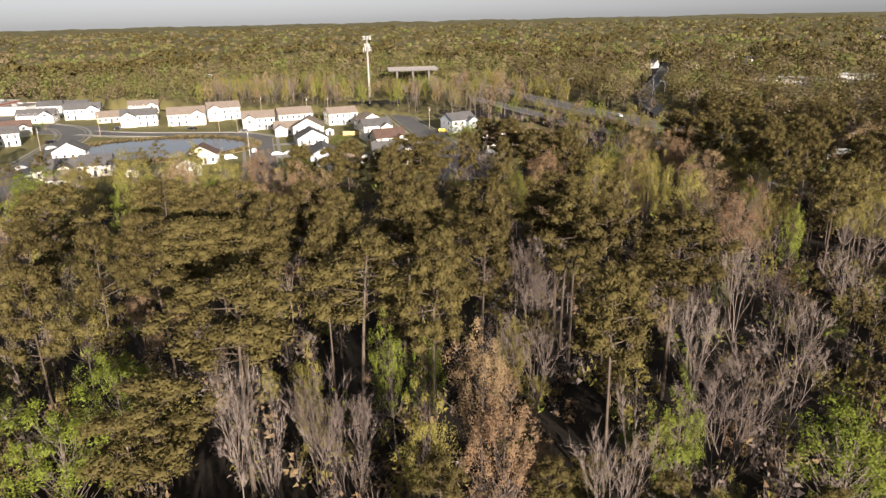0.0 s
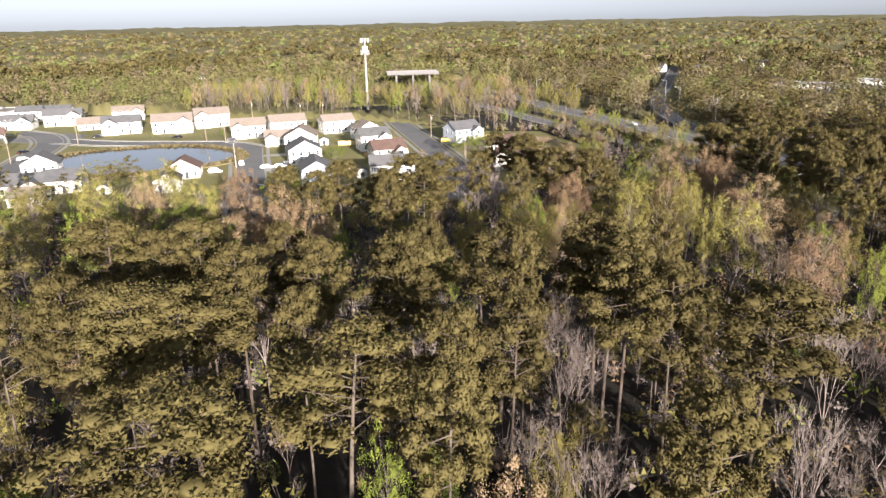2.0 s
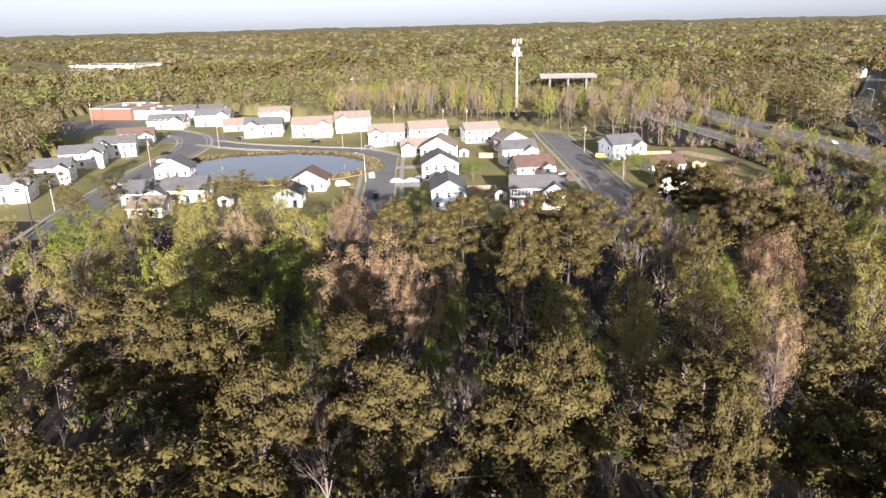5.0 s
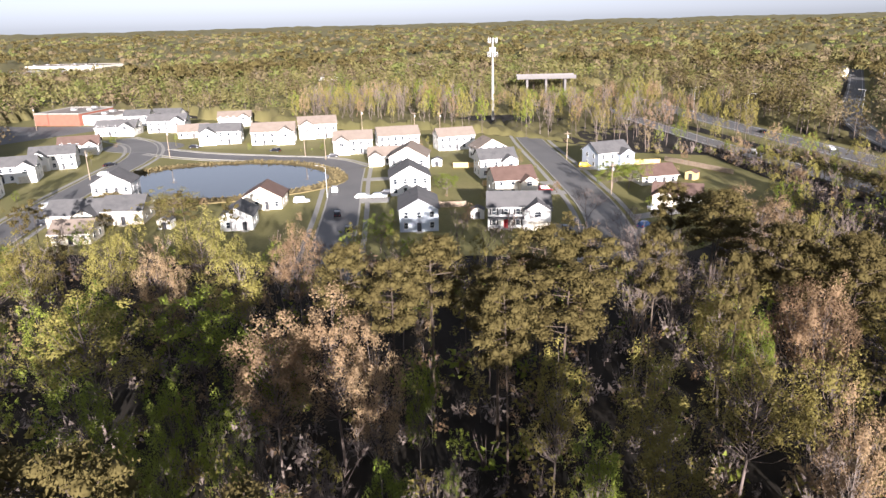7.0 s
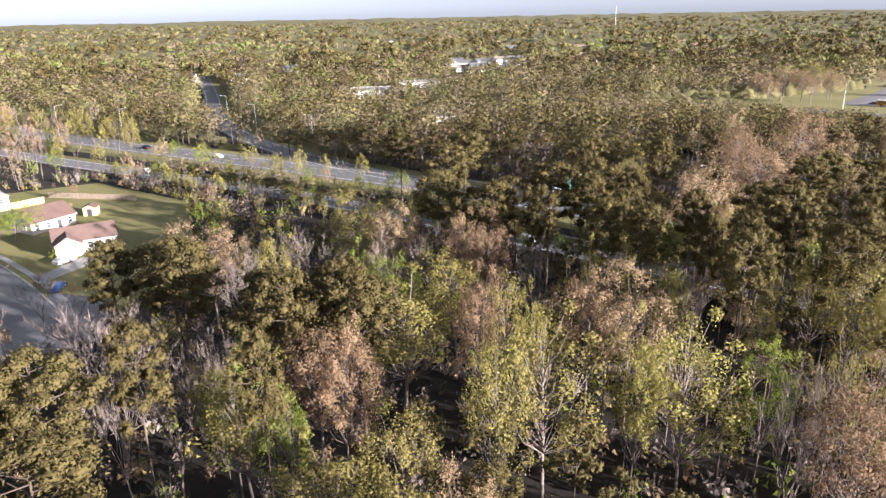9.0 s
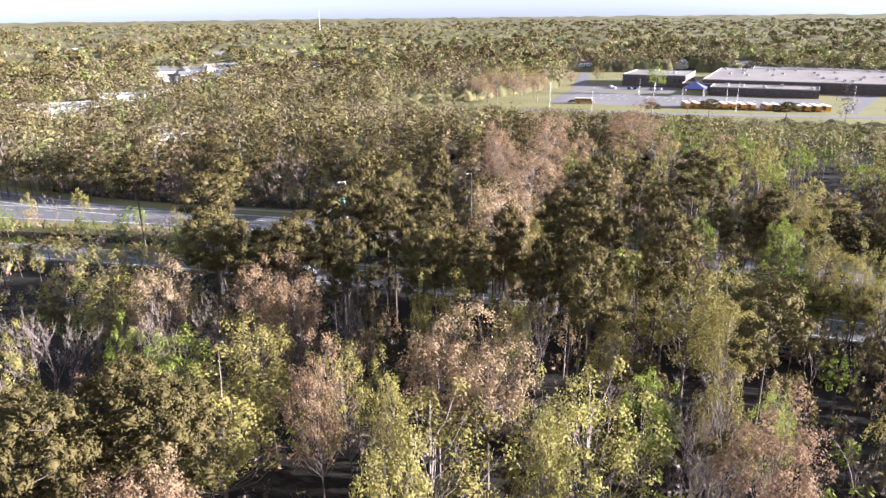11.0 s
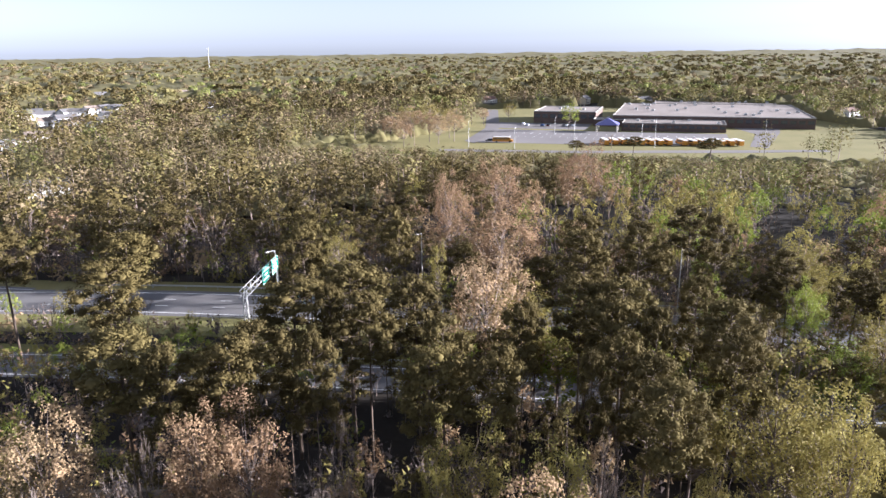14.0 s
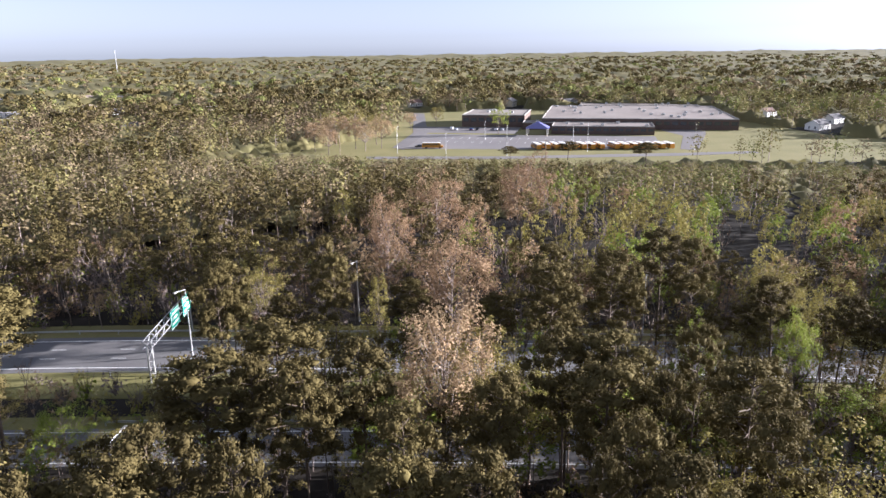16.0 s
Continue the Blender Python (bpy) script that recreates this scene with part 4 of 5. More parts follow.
def lamp_post(x, y, h, yaw, arm=2.4):
    p = thing("street_lamp", x, y, 0, yaw, "tall grey steel street lamp with one arm", "street lamp", "street lamps")
    part("pole", rod(bmesh.new(), (0, 0, 0), (0, 0, h), .14, .08, 8), STEEL, p)
    part("arm", rod(bmesh.new(), (0, 0, h - .05), (arm, 0, h + .35), .06, .05), STEEL, p)
    part("lamp_head", boxed(arm - .1, -.17, h + .25, arm + .7, .17, h + .45), CONCRETE, p)
    return p


for lx, ly, lh, lw in ((79, 406, 13, 0), (126, 378, 13, 180), (126, 330, 13, 180), (160, 224, 14, 180), (130, 205, 12, 180), (150, 182, 12, 180), (152, 130, 12, 180), (62, 440, 13, 0), (136, 430, 12, 180), (-69, 259, 9, 170), (368, 180, 14, 0), (387, 142, 14, 0), (344, 205, 13, 0),
                       (369, 235, 13, 0), (397, 90, 13, 0), (420, 150, 10, 0), (430, 200, 10, 0), (-146.6, 215, 9, 0), (90, 190, 9, 0)):
    lamp_post(lx, ly, lh, lw)


def utility_pole(x, y, h, yaw):
    p = thing("utility_pole", x, y, 0, yaw, "weathered wooden utility pole with a crossarm", "utility pole", "utility poles")
    part("pole", rod(bmesh.new(), (0, 0, 0), (0, 0, h), .16, .10, 8), WOOD, p)
    part("crossarm", boxed(-1.1, -.06, h - .8, 1.1, .06, h - .66), WOOD, p)
    for k in (-.9, 0, .9):
        part("insulator", rod(bmesh.new(), (k, 0, h - .66), (k, 0, h - .45), .05), DARK, p)
    part("transformer", rod(bmesh.new(), (.3, 0, h - 2.2), (.3, 0, h - 1.3), .22, .22, 8), STEEL, p)


for px, py, ph, pw in ((-98, 321, 10, 10), (-88, 315, 10, 10), (-151, 317, 11, 10), (-157.5, 278, 10, 80), (11, 268, 9, 20), (-1, 318, 10, 20), (-54, 366, 11, 0), (-65, 366, 11, 0), (-91, 376, 11, 0), (-262, 385, 12, 0), (360, 262, 11, 80), (346, 160, 11, 80)):
    utility_pole(px, py, ph, pw)

# sign gantry over the far carriageway
G = thing("sign_gantry", 119.5, 205.8, 0, 15, "galvanised truss gantry carrying green road signs", "gantry")
for sx in (0, 2.0):
    part("post", rod(bmesh.new(), (sx, 0, 0), (sx, 0, 6.6), .15, .13, 8), STEEL, G)
bm = bmesh.new()
for k in range(5):
    rod(bm, (0 if k % 2 else 2, 0, 1.0 * k + .8), (2 if k % 2 else 0, 0, 1.0 * k + 1.8), .05)
part("brace", bm, STEEL, G)
bm = bmesh.new()
for yy in (-.6, .6):
    for zz in (5.8, 7.0):
        rod(bm, (0, yy, zz), (22, yy, zz), .08)
for k in range(12):
    x0, x1 = k * 22 / 12, (k + 1) * 22 / 12
    rod(bm, (x0, -.6, 5.8 if k % 2 else 7.0), (x1, -.6, 7.0 if k % 2 else 5.8), .045)
    rod(bm, (x0, .6, 5.8 if k % 2 else 7.0), (x1, .6, 7.0 if k % 2 else 5.8), .045)
    rod(bm, (x0, -.6, 7.0), (x1, .6, 7.0), .04); rod(bm, (x0, -.6, 5.8), (x1, .6, 5.8), .04)
part("truss", bm, STEEL, G)
part("far_post", rod(bmesh.new(), (22, 0, 0), (22, 0, 7.0), .16, .14, 8), STEEL, G)
for sx, w in ((11.5, 4.3), (17.8, 4.4)):
    sg = part("sign_panel", boxed(sx - w / 2, -.85, 5.0, sx + w / 2, -.75, 8.2), GREEN, G, "green road sign with white bars")
    bm = bmesh.new()
    for a in ((-w / 2 + .06, 5.06, w / 2 - .06, 5.14), (-w / 2 + .06, 8.06, w / 2 - .06, 8.14), (-w / 2 + .06, 5.14, -w / 2 + .14, 8.06), (w / 2 - .14, 5.14, w / 2 - .06, 8.06)):
        box(bm, sx + a[0], -.862, a[1], sx + a[2], -.852, a[3])
    part("sign_border", bm, PAINT, sg)
    for k, ln in enumerate((.7, .55, .75)):
        part("text_bar", boxed(sx - w / 2 * ln, -.862, 7.3 - k * .85, sx + w / 2 * ln, -.852, 7.7 - k * .85), PAINT, sg)

# guard rails
def guard_rail(line, offset, a, b, name="guard_rail"):
    r = tagged(part(name, ribbon(bmesh.new(), line, offset, offset + .08, .45, .78, a, b), STEEL), "galvanised steel guard rail on posts", "guard rail")
    for p in line[a:b]:
        i = line.index(p)
        d = (line[min(i + 1, len(line) - 1)] - line[max(i - 1, 0)]).normalized()
        q = p + Vector((d.y, -d.x)) * (offset + .16)
        part("post", boxed(q.x - .07, q.y - .07, 0, q.x + .07, q.y + .07, .72), STEEL, r)


guard_rail(FAR_LANE, -9.0, 52, 74)
guard_rail(FAR_LANE, 8.2, 57, 80)
guard_rail(NEAR_LANE, -5.6, 52, 78)

# bridge over the woods
B = thing("road_bridge", -12.5, 496, 0, 6, "grey concrete road bridge among trees", "bridge")
part("deck", boxed(-17, -6, 13.9, 17, 6, 15.0), LOT, B)
for s_ in (-6, 5.7):
    part("parapet", boxed(-17, s_, 15.01, 17, s_ + .3, 16.0), LOT, B)
for k in (-11, 0, 11):
    part("pier", boxed(k - .6, -4, 0, k + .6, 4, 13.89), LOT, B)

# fences and sheds
def plank_fence(x0, y0, x1, y1, h, material, label):
    L = math.hypot(x1 - x0, y1 - y0)
    f = thing("fence", x0, y0, 0, math.degrees(math.atan2(y1 - y0, x1 - x0)), label, "fence")
    n = int(L / .5)
    board = boxed(0, 0, .05, .46, .03, h)
    me = part("board", board, material, f).data
    for k in range(1, n):
        o = new("board", me); o.parent = f; o.location = (k * .5, 0, rt.uniform(-.02, .02))
    for k in range(int(L / 2.4) + 1):
        part("post", boxed(k * 2.4 - .06, .032, 0, k * 2.4 + .06, .15, h + .1), WOOD, f)
    part("rail", boxed(0, .031, h * .75, L, .07, h * .75 + .09), WOOD, f)


plank_fence(-39, 303, -29, 304, 1.8, FENCEWOOD, "new yellow pine board fence in a garden")
plank_fence(20, 310, 30, 312, 1.8, FENCEWOOD, "new yellow pine board fence beside a house")
plank_fence(-26, 276, -21, 280, 1.8, FENCEWOOD, "pine board fence between houses")
plank_fence(32, 318, 50, 296, 1.6, WOOD, "weathered board fence at the wood's edge")
plank_fence(-28, 252, -38, 250, 1.6, WOOD, "weathered board fence behind a house")


def shed(x, y, w, d, h, wall, roof, yaw, label):
    s_ = thing("shed", x, y, 0, yaw, label, "shed")
    part("wall", gable(bmesh.new(), -w / 2, 0, w / 2, d, 0, h, w * .22, False), wall, s_)
    part("roof", gable_roof(bmesh.new(), -w / 2, 0, w / 2, d, h, w * .22, False, .2, .08), roof, s_)
    part("door", boxed(-.6, -.05, .05, .6, -.002, 1.9), DARK, s_)


shed(-23.5, 240, 3.4, 3, 2.3, WHITE, ROOF_G, 6, "small white garden shed with grey roof")
shed(35.5, 288, 3.2, 3, 2.2, FENCEWOOD, ROOF_B, -30, "small brown wooden garden shed")
shed(-45, 305, 3.4, 3, 2.3, WHITE, ROOF_G, 5, "small white garden shed")
shed(-56, 318, 3.6, 3, 2.3, WHITE, ROOF_T, 5, "small white garden shed with tan roof")
shed(-100, 225, 3.4, 3, 2.3, WHITE, ROOF_G, 5, "small white garden shed behind trees")

# ---- trees of the wood that stand out ----
tree("pine", 95.9, 210.2, 24, 10.6)
tree("pine", 92.9, 229.4, 24, 8.8)
tree("pine", 66.5, 171.9, 24, 7.6)
tree("pine", 64.3, 175.9, 24, 6.4)
tree("pine", 92.0, 170.8, 24, 10.4)
tree("pine", 88.3, 160.0, 24, 7.4)
tree("pine", 71.0, 152.9, 24, 6.5)
tree("pine", 84.9, 147.6, 24, 5.4)
tree("pine", 94.4, 141.8, 24, 6.7)
tree("pine", 74.1, 138.5, 24, 3.5)
tree("pine", 87.4, 133.1, 24, 4.1)
tree("pine", 98.6, 129.2, 24, 5.4)
tree("pine", 70.3, 131.3, 24, 6.0)
tree("pine", 111.6, 187.3, 24, 7.0)
tree("pine", 124.8, 178.3, 24, 5.3)
tree("pine", 69.8, 113.1, 24, 8.3)
tree("pine", 125.7, 144.9, 24, 6.9)
tree("pine", 123.8, 137.0, 24, 7.7)
tree("pine", 135.9, 129.3, 24, 7.4)
tree("pine", 132.2, 125.4, 24, 6.2)
tree("bud", 130.8, 160.4, 24, 15)
tree("bud", 101.9, 155.8, 24, 12.4)
tree("bud", 179.7, 172.7, 24, 15)
tree("bud", 155.1, 177.8, 24, 10.3)
tree("bud", 208.3, 157.1, 24, 15)
tree("bud", 61.8, 165.5, 20, 8.9)
tree("bud", 55.4, 182.6, 20, 9.7)
tree("bud", 57.3, 137.8, 20, 9.5)
tree("olive", 51.6, 161.6, 19, 10.4)
tree("olive", 66.7, 147.0, 19, 6.8)
tree("olive", 68.9, 140.1, 19, 6.2)
tree("olive", 64.5, 149.7, 19, 3.3)
tree("olive", 68.1, 127.7, 19, 4.4)
tree("olive", 48.8, 149.0, 19, 6.8)
tree("olive", 140.3, 111.5, 19, 10.0)
tree("olive", 106.3, 107.4, 19, 5.9)
tree("olive", 105.5, 102.9, 19, 5.1)
tree("olive", 102.1, 99.7, 19, 5.0)
tree("olive", 59.6, 116.3, 19, 4.9)
tree("olive", 105.2, 151.4, 19, 9.4)
tree("olive", 81.4, 121.8, 22, 12.8)
tree("olive", 75.4, 117.3, 22, 6.6)
tree("green", 46.9, 170.6, 17, 8.7)
tree("green", 59.0, 122.4, 17, 5.9)
tree("green", 62.6, 111.6, 17, 4.2)
tree("green", 124.8, 112.6, 17, 5.9)
tree("bare", 64.3, 158.2, 19, 6.4)
tree("bare", 101.3, 122.4, 19, 4.8)
tree("bare", 56.8, 117.7, 19, 4.7)
tree("bare", 56.8, 173.0, 19, 5.4)
tree("bare", 49.1, 175.5, 19, 5.2)
tree("pine", 107.3, 185.5, 24, 7.0)
tree("pine", 84.0, 169.0, 24, 3.9)
tree("pine", 83.0, 164.0, 24, 6.4)
tree("pine", 70.8, 164.2, 24, 5.0)
tree("pine", 116.4, 173.7, 24, 5.2)
tree("pine", 72.1, 147.6, 24, 6.3)
tree("pine", 88.6, 138.3, 24, 7.4)
tree("pine", 79.1, 136.0, 24, 5.6)
tree("pine", 89.7, 126.1, 24, 8.2)
tree("pine", 82.1, 126.1, 24, 5.9)
tree("pine", 117.3, 144.5, 24, 8.3)
tree("olive", 136.9, 194.2, 15, 8.2)
tree("olive", 104.1, 145.9, 15, 10.2)
tree("olive", 101.6, 150.2, 15, 6.6)
tree("olive", 139.2, 104.6, 15, 10.8)
tree("olive", 144.1, 109.5, 15, 6.0)
tree("olive", 86.3, 118.2, 15, 8.6)
tree("olive", 135.6, 173.4, 15, 3.8)
tree("olive", 99.9, 190.3, 8, 6.3)
tree("olive", 99.9, 215.3, 8, 7.3)
tree("olive", 94.5, 194.6, 8, 7.0)
tree("green", 97.2, 202.2, 9, 8.3)
tree("green", 122.1, 124.9, 15, 5.7)
tree("green", 106.3, 111.4, 15, 9.4)
tree("pine", 18.8, 174.4, 24, 8.6)
tree("pine", 24.1, 156.7, 24, 7.8)
tree("pine", 30.6, 153.5, 24, 7.8)
tree("pine", 15.7, 146.3, 24, 4.1)
tree("pine", 83.9, 174.2, 24, 10.6)
tree("pine", 78.3, 153.6, 24, 6.6)
tree("pine", 71.7, 169.7, 24, 6.9)
tree("pine", 66.0, 182.6, 24, 9.1)
tree("pine", 83.8, 200.2, 24, 8.8)
tree("pine", 74.9, 133.5, 24, 6.6)
tree("pine", 94.3, 137.1, 24, 8.0)
tree("pine", 8.0, 155.1, 24, 6.0)
tree("olive", 39.2, 134.6, 22, 11.6)
tree("olive", 32.3, 134.4, 22, 7.5)
tree("olive", 44.2, 127.9, 22, 5.1)
tree("olive", 47.7, 124.8, 22, 10.4)
tree("bud", 25.5, 149.4, 20, 7.9)
tree("bud", 44.6, 149.6, 20, 6.8)
tree("bud", 60.4, 170.5, 20, 8.2)
tree("bud", 56.8, 143.3, 20, 8.5)
tree("bud", 52.6, 110.9, 20, 9.1)
tree("green", 16.6, 156.1, 16, 7.8)
tree("green", 18.8, 148.4, 16, 5.1)
tree("green", 46.5, 177.6, 16, 6.4)
tree("olive", 55.4, 191.1, 19, 11.0)
tree("olive", 37.3, 186.3, 19, 6.5)
tree("olive", 46.8, 143.5, 19, 3.6)
tree("olive", 84.8, 129.0, 19, 8.9)
tree("olive", 80.3, 117.2, 19, 9.0)
tree("bare", 41.7, 185.0, 19, 7.4)
tree("bare", 30.8, 185.2, 19, 6.3)
tree("bare", 68.5, 136.6, 19, 4.3)
tree("bare", 50.3, 116.2, 19, 5.3)
tree("bare", 14.2, 176.5, 19, 5.5)
tree("bare", 11.5, 158.8, 19, 7.1)
tree("bare", 17.0, 160.2, 19, 3.4)
tree("bare", 7.0, 159.8, 19, 5.5)
tree("bud", -33.0, 134.0, 20, 9.6)
tree("bud", -26.7, 136.9, 20, 11.4)
tree("bud", -20.3, 128.9, 20, 5.8)
tree("pine", -29.2, 147.7, 23, 7.4)
tree("pine", -19.1, 152.0, 23, 8.9)
tree("pine", -21.8, 142.4, 23, 6.2)
tree("pine", -5.6, 157.9, 23, 9.4)
tree("pine", 0.6, 156.0, 23, 7.8)
tree("pine", -10.0, 142.6, 23, 8.5)
tree("pine", -2.9, 142.4, 23, 9.7)
tree("pine", -8.3, 135.5, 23, 6.1)
tree("pine", 19.8, 179.3, 23, 10.9)
tree("pine", 14.0, 184.6, 23, 6.6)
tree("pine", 25.0, 161.6, 23, 10.2)
tree("pine", 31.7, 158.5, 23, 7.8)
tree("bare", 9.0, 168.9, 20, 10.7)
tree("bare", 3.1, 236.3, 10, 6.8)
tree("bare", -17.8, 205.4, 10, 6.8)
tree("bare", 10.7, 218.4, 10, 4.9)
tree("bud", 25.1, 153.9, 19, 9.6)
tree("bud", 20.5, 124.5, 19, 5.8)
tree("bud", -43.5, 169.5, 19, 7.9)
tree("bud", -59.4, 156.9, 19, 7.7)
tree("olive", 15.1, 135.7, 18, 10.0)
tree("olive", 6.6, 124.0, 18, 8.9)
tree("olive", -3.5, 132.9, 18, 6.6)
tree("olive", -63.9, 178.0, 18, 11.2)
tree("olive", -49.1, 163.5, 18, 11.2)
tree("olive", -85.2, 163.2, 18, 10.2)
tree("olive", -74.4, 167.2, 18, 8.9)
tree("green", -62.7, 147.4, 17, 8.1)
tree("green", -64.7, 140.6, 17, 7.8)
tree("green", -40.7, 127.0, 17, 4.7)
tree("green", -49.7, 125.4, 17, 8.1)
tree("green", -32.1, 120.4, 17, 5.2)
tree("green", -40.1, 118.1, 17, 6.4)
tree("green", -35.1, 116.6, 17, 4.1)
tree("green", -16.2, 116.7, 17, 4.1)
tree("green", -0.1, 121.0, 17, 5.2)
tree("green", -17.7, 142.3, 12, 2.6)
tree("green", 11.4, 272.6, 9, 10.0)
tree("green", 16.3, 275.3, 9, 11.8)
tree("green", -41.3, 211.4, 9, 7.3)
tree("olive", -100.9, 231.3, 9, 13.9)
tree("bare", -23.2, 115.9, 18, 7.3)
tree("bare", -10.9, 115.2, 18, 5.1)
tree("green", -35.1, 264.2, 7, 7.2)
tree("pine", -25.3, 80.0, 26, 12.1)
tree("pine", -35.1, 80.8, 26, 8.4)
tree("pine", -40.7, 76.4, 26, 6.8)
tree("pine", -8.6, 67.0, 26, 11.2)
tree("pine", 5.4, 72.6, 26, 7.1)
tree("pine", -0.4, 71.9, 26, 6.4)
tree("pine", -0.4, 62.2, 26, 6.8)
tree("pine", 6.9, 95.3, 26, 9.9)
tree("pine", -3.7, 94.6, 26, 9.0)
tree("pine", 18.7, 92.3, 26, 8.9)
tree("pine", 22.3, 81.1, 26, 8.1)
tree("pine", 29.3, 76.4, 26, 11.4)
tree("pine", 17.1, 57.7, 26, 7.7)
tree("pine", -19.7, 58.8, 26, 11.8)
tree("pine", -41.1, 62.7, 26, 7.2)
tree("pine", -49.7, 78.3, 26, 7.2)
tree("pine", -21.8, 88.1, 26, 8.6)
tree("pine", -13.2, 76.5, 26, 6.1)
tree("pine", -29.7, 101.0, 26, 9.0)
tree("pine", -42.2, 102.3, 26, 12.3)
tree("pine", -58.2, 98.3, 26, 12.6)
tree("pine", -23.6, 46.3, 21, 10.0)
tree("bare", 11.6, 66.0, 20, 6.2)
tree("bare", 39.9, 64.9, 20, 11.6)
tree("bare", 28.9, 66.4, 20, 5.2)
tree("bare", -13.9, 46.5, 20, 4.8)
tree("bare", 13.4, 43.4, 20, 5.5)
tree("bare", 13.3, 89.9, 20, 5.6)
tree("bare", -11.4, 104.4, 20, 6.4)
tree("bare", 43.0, 87.5, 20, 5.9)
tree("bare", 57.2, 83.7, 20, 7.9)
tree("bare", -18.8, 52.7, 20, 4.8)
tree("bare", 26.2, 52.3, 20, 8.8)
tree("bare", -10.5, 51.2, 20, 5.6)
tree("bare", -7.0, 46.2, 20, 5.6)
tree("bud", 4.4, 59.2, 19, 6.2)
tree("bud", 5.9, 47.2, 19, 7.2)
tree("olive", -46.8, 81.3, 18, 7.4)
tree("olive", -1.1, 49.2, 18, 5.4)
tree("olive", -12.6, 57.2, 18, 3.4)
tree("olive", 8.4, 67.6, 18, 3.8)
tree("green", -5.1, 67.4, 16, 4.8)
tree("green", -1.0, 67.2, 16, 4.1)
tree("green", -35.3, 64.9, 16, 8.1)
tree("green", 22.2, 51.3, 16, 5.5)
tree("green", 37.0, 49.6, 16, 8.8)
tree("green", -35.4, 52.3, 16, 9.6)
tree("pine", -14.3, 91.0, 26, 7.6)
tree("pine", -4.7, 89.4, 26, 8.7)
tree("pine", 18.7, 85.3, 26, 9.1)
tree("pine", -28.1, 76.4, 26, 10.2)
tree("pine", 18.5, 96.4, 26, 10.6)
tree("pine", 9.1, 91.4, 26, 4.0)
tree("pine", -2.4, 98.9, 26, 6.6)
tree("pine", -19.3, 99.8, 26, 7.0)
tree("pine", -32.5, 96.8, 26, 7.1)
tree("pine", 26.8, 97.2, 26, 4.7)
tree("olive", 39.4, 157.8, 19, 15)
tree("olive", 22.4, 133.4, 19, 8.6)
tree("olive", 6.1, 134.8, 19, 7.6)
tree("olive", 16.3, 152.2, 19, 9.9)
tree("olive", -74.7, 137.8, 19, 12.7)
tree("olive", -58.1, 139.1, 19, 13.9)
tree("olive", -63.3, 106.9, 19, 7.3)
tree("green", -49.4, 148.6, 16, 12.5)
tree("green", -36.0, 137.8, 16, 10.1)
tree("green", -17.6, 134.9, 16, 3.9)
tree("green", -97.0, 164.8, 16, 15)
tree("bare", -23.7, 102.8, 18, 7.0)
tree("bare", -15.0, 100.7, 18, 6.6)
tree("bare", 9.9, 184.8, 18, 10.0)
tree("bare", 13.0, 83.1, 18, 6.2)
tree("bud", 32.2, 198.7, 18, 15)
# trees on the school grounds
tree("green", 458, 196, 17, 13)
tree("bud", 384, 262, 17, 13)
tree("bud", 398, 278, 18, 14)
tree("bud", 372, 280, 16, 12)
tree("olive", 420, 290, 17, 13)
tree("bud", 360, 268, 14, 11)
tree("olive", 440, 282, 18, 12)
tree("olive", 500, 244, 14, 11)
tree("bud", 478, 256, 12, 10)
tree("pine", 340, 150, 11, 9)
tree("pine", 330, 118, 12, 11)
tree("pine", 338, 175, 9, 8)
tree("bud", 388, 249, 17, 14)
tree("bud", 376, 254, 15, 12)
tree("olive", 402, 256, 19, 12)


# ---- the rest of the wood ----
def inside(x, y, poly):
    c = False
    for (ax, ay), (bx, by) in zip(poly, poly[1:] + poly[:1]):
        if (ay > y) != (by > y) and x < (bx - ax) * (y - ay) / (by - ay) + ax:
            c = not c
    return c


LINES = [(FAR_LANE, 11.5), (NEAR_LANE, 5.2), (RAMP, 9.0)]


def near_line(x, y):
    for line, r in LINES:
        for p in line:
            if abs(p.x - x) < r and abs(p.y - y) < r and (p.x - x) ** 2 + (p.y - y) ** 2 < r * r:
                return True
    return False


HOUSES = [(o.location.x, o.location.y) for o in scene.objects if o.parent is None and o.name.split(".")[0] in ("house", "white_store", "shopping_block", "cell_tower", "white_warehouse")]


FAR_HOUSES = [(hx, hy) for hx, hy in HOUSES if hy > 440 or hx > 230]


def open_side(x, y, hx, hy):
    """Whether a place lies on the open yard to the south-west of a far house."""
    n = math.hypot(hx, hy - 110)
    ux, uy = -hx / n, (110 - hy) / n
    a, s_ = (x - hx) * ux + (y - hy) * uy, abs((x - hx) * uy - (y - hy) * ux)
    return 0 < a < 50 and s_ < 9


def free(x, y, gap=4.0):
    if inside(x, y, CLEAR) or inside(x, y, SCHOOLYARD) or near_line(x, y):
        return False
    if any((hx - x) ** 2 + (hy - y) ** 2 < (324 if hy > 400 or hx > 190 else 144) for hx, hy in HOUSES):
        return False
    return not any(open_side(x, y, hx, hy) for hx, hy in FAR_HOUSES)


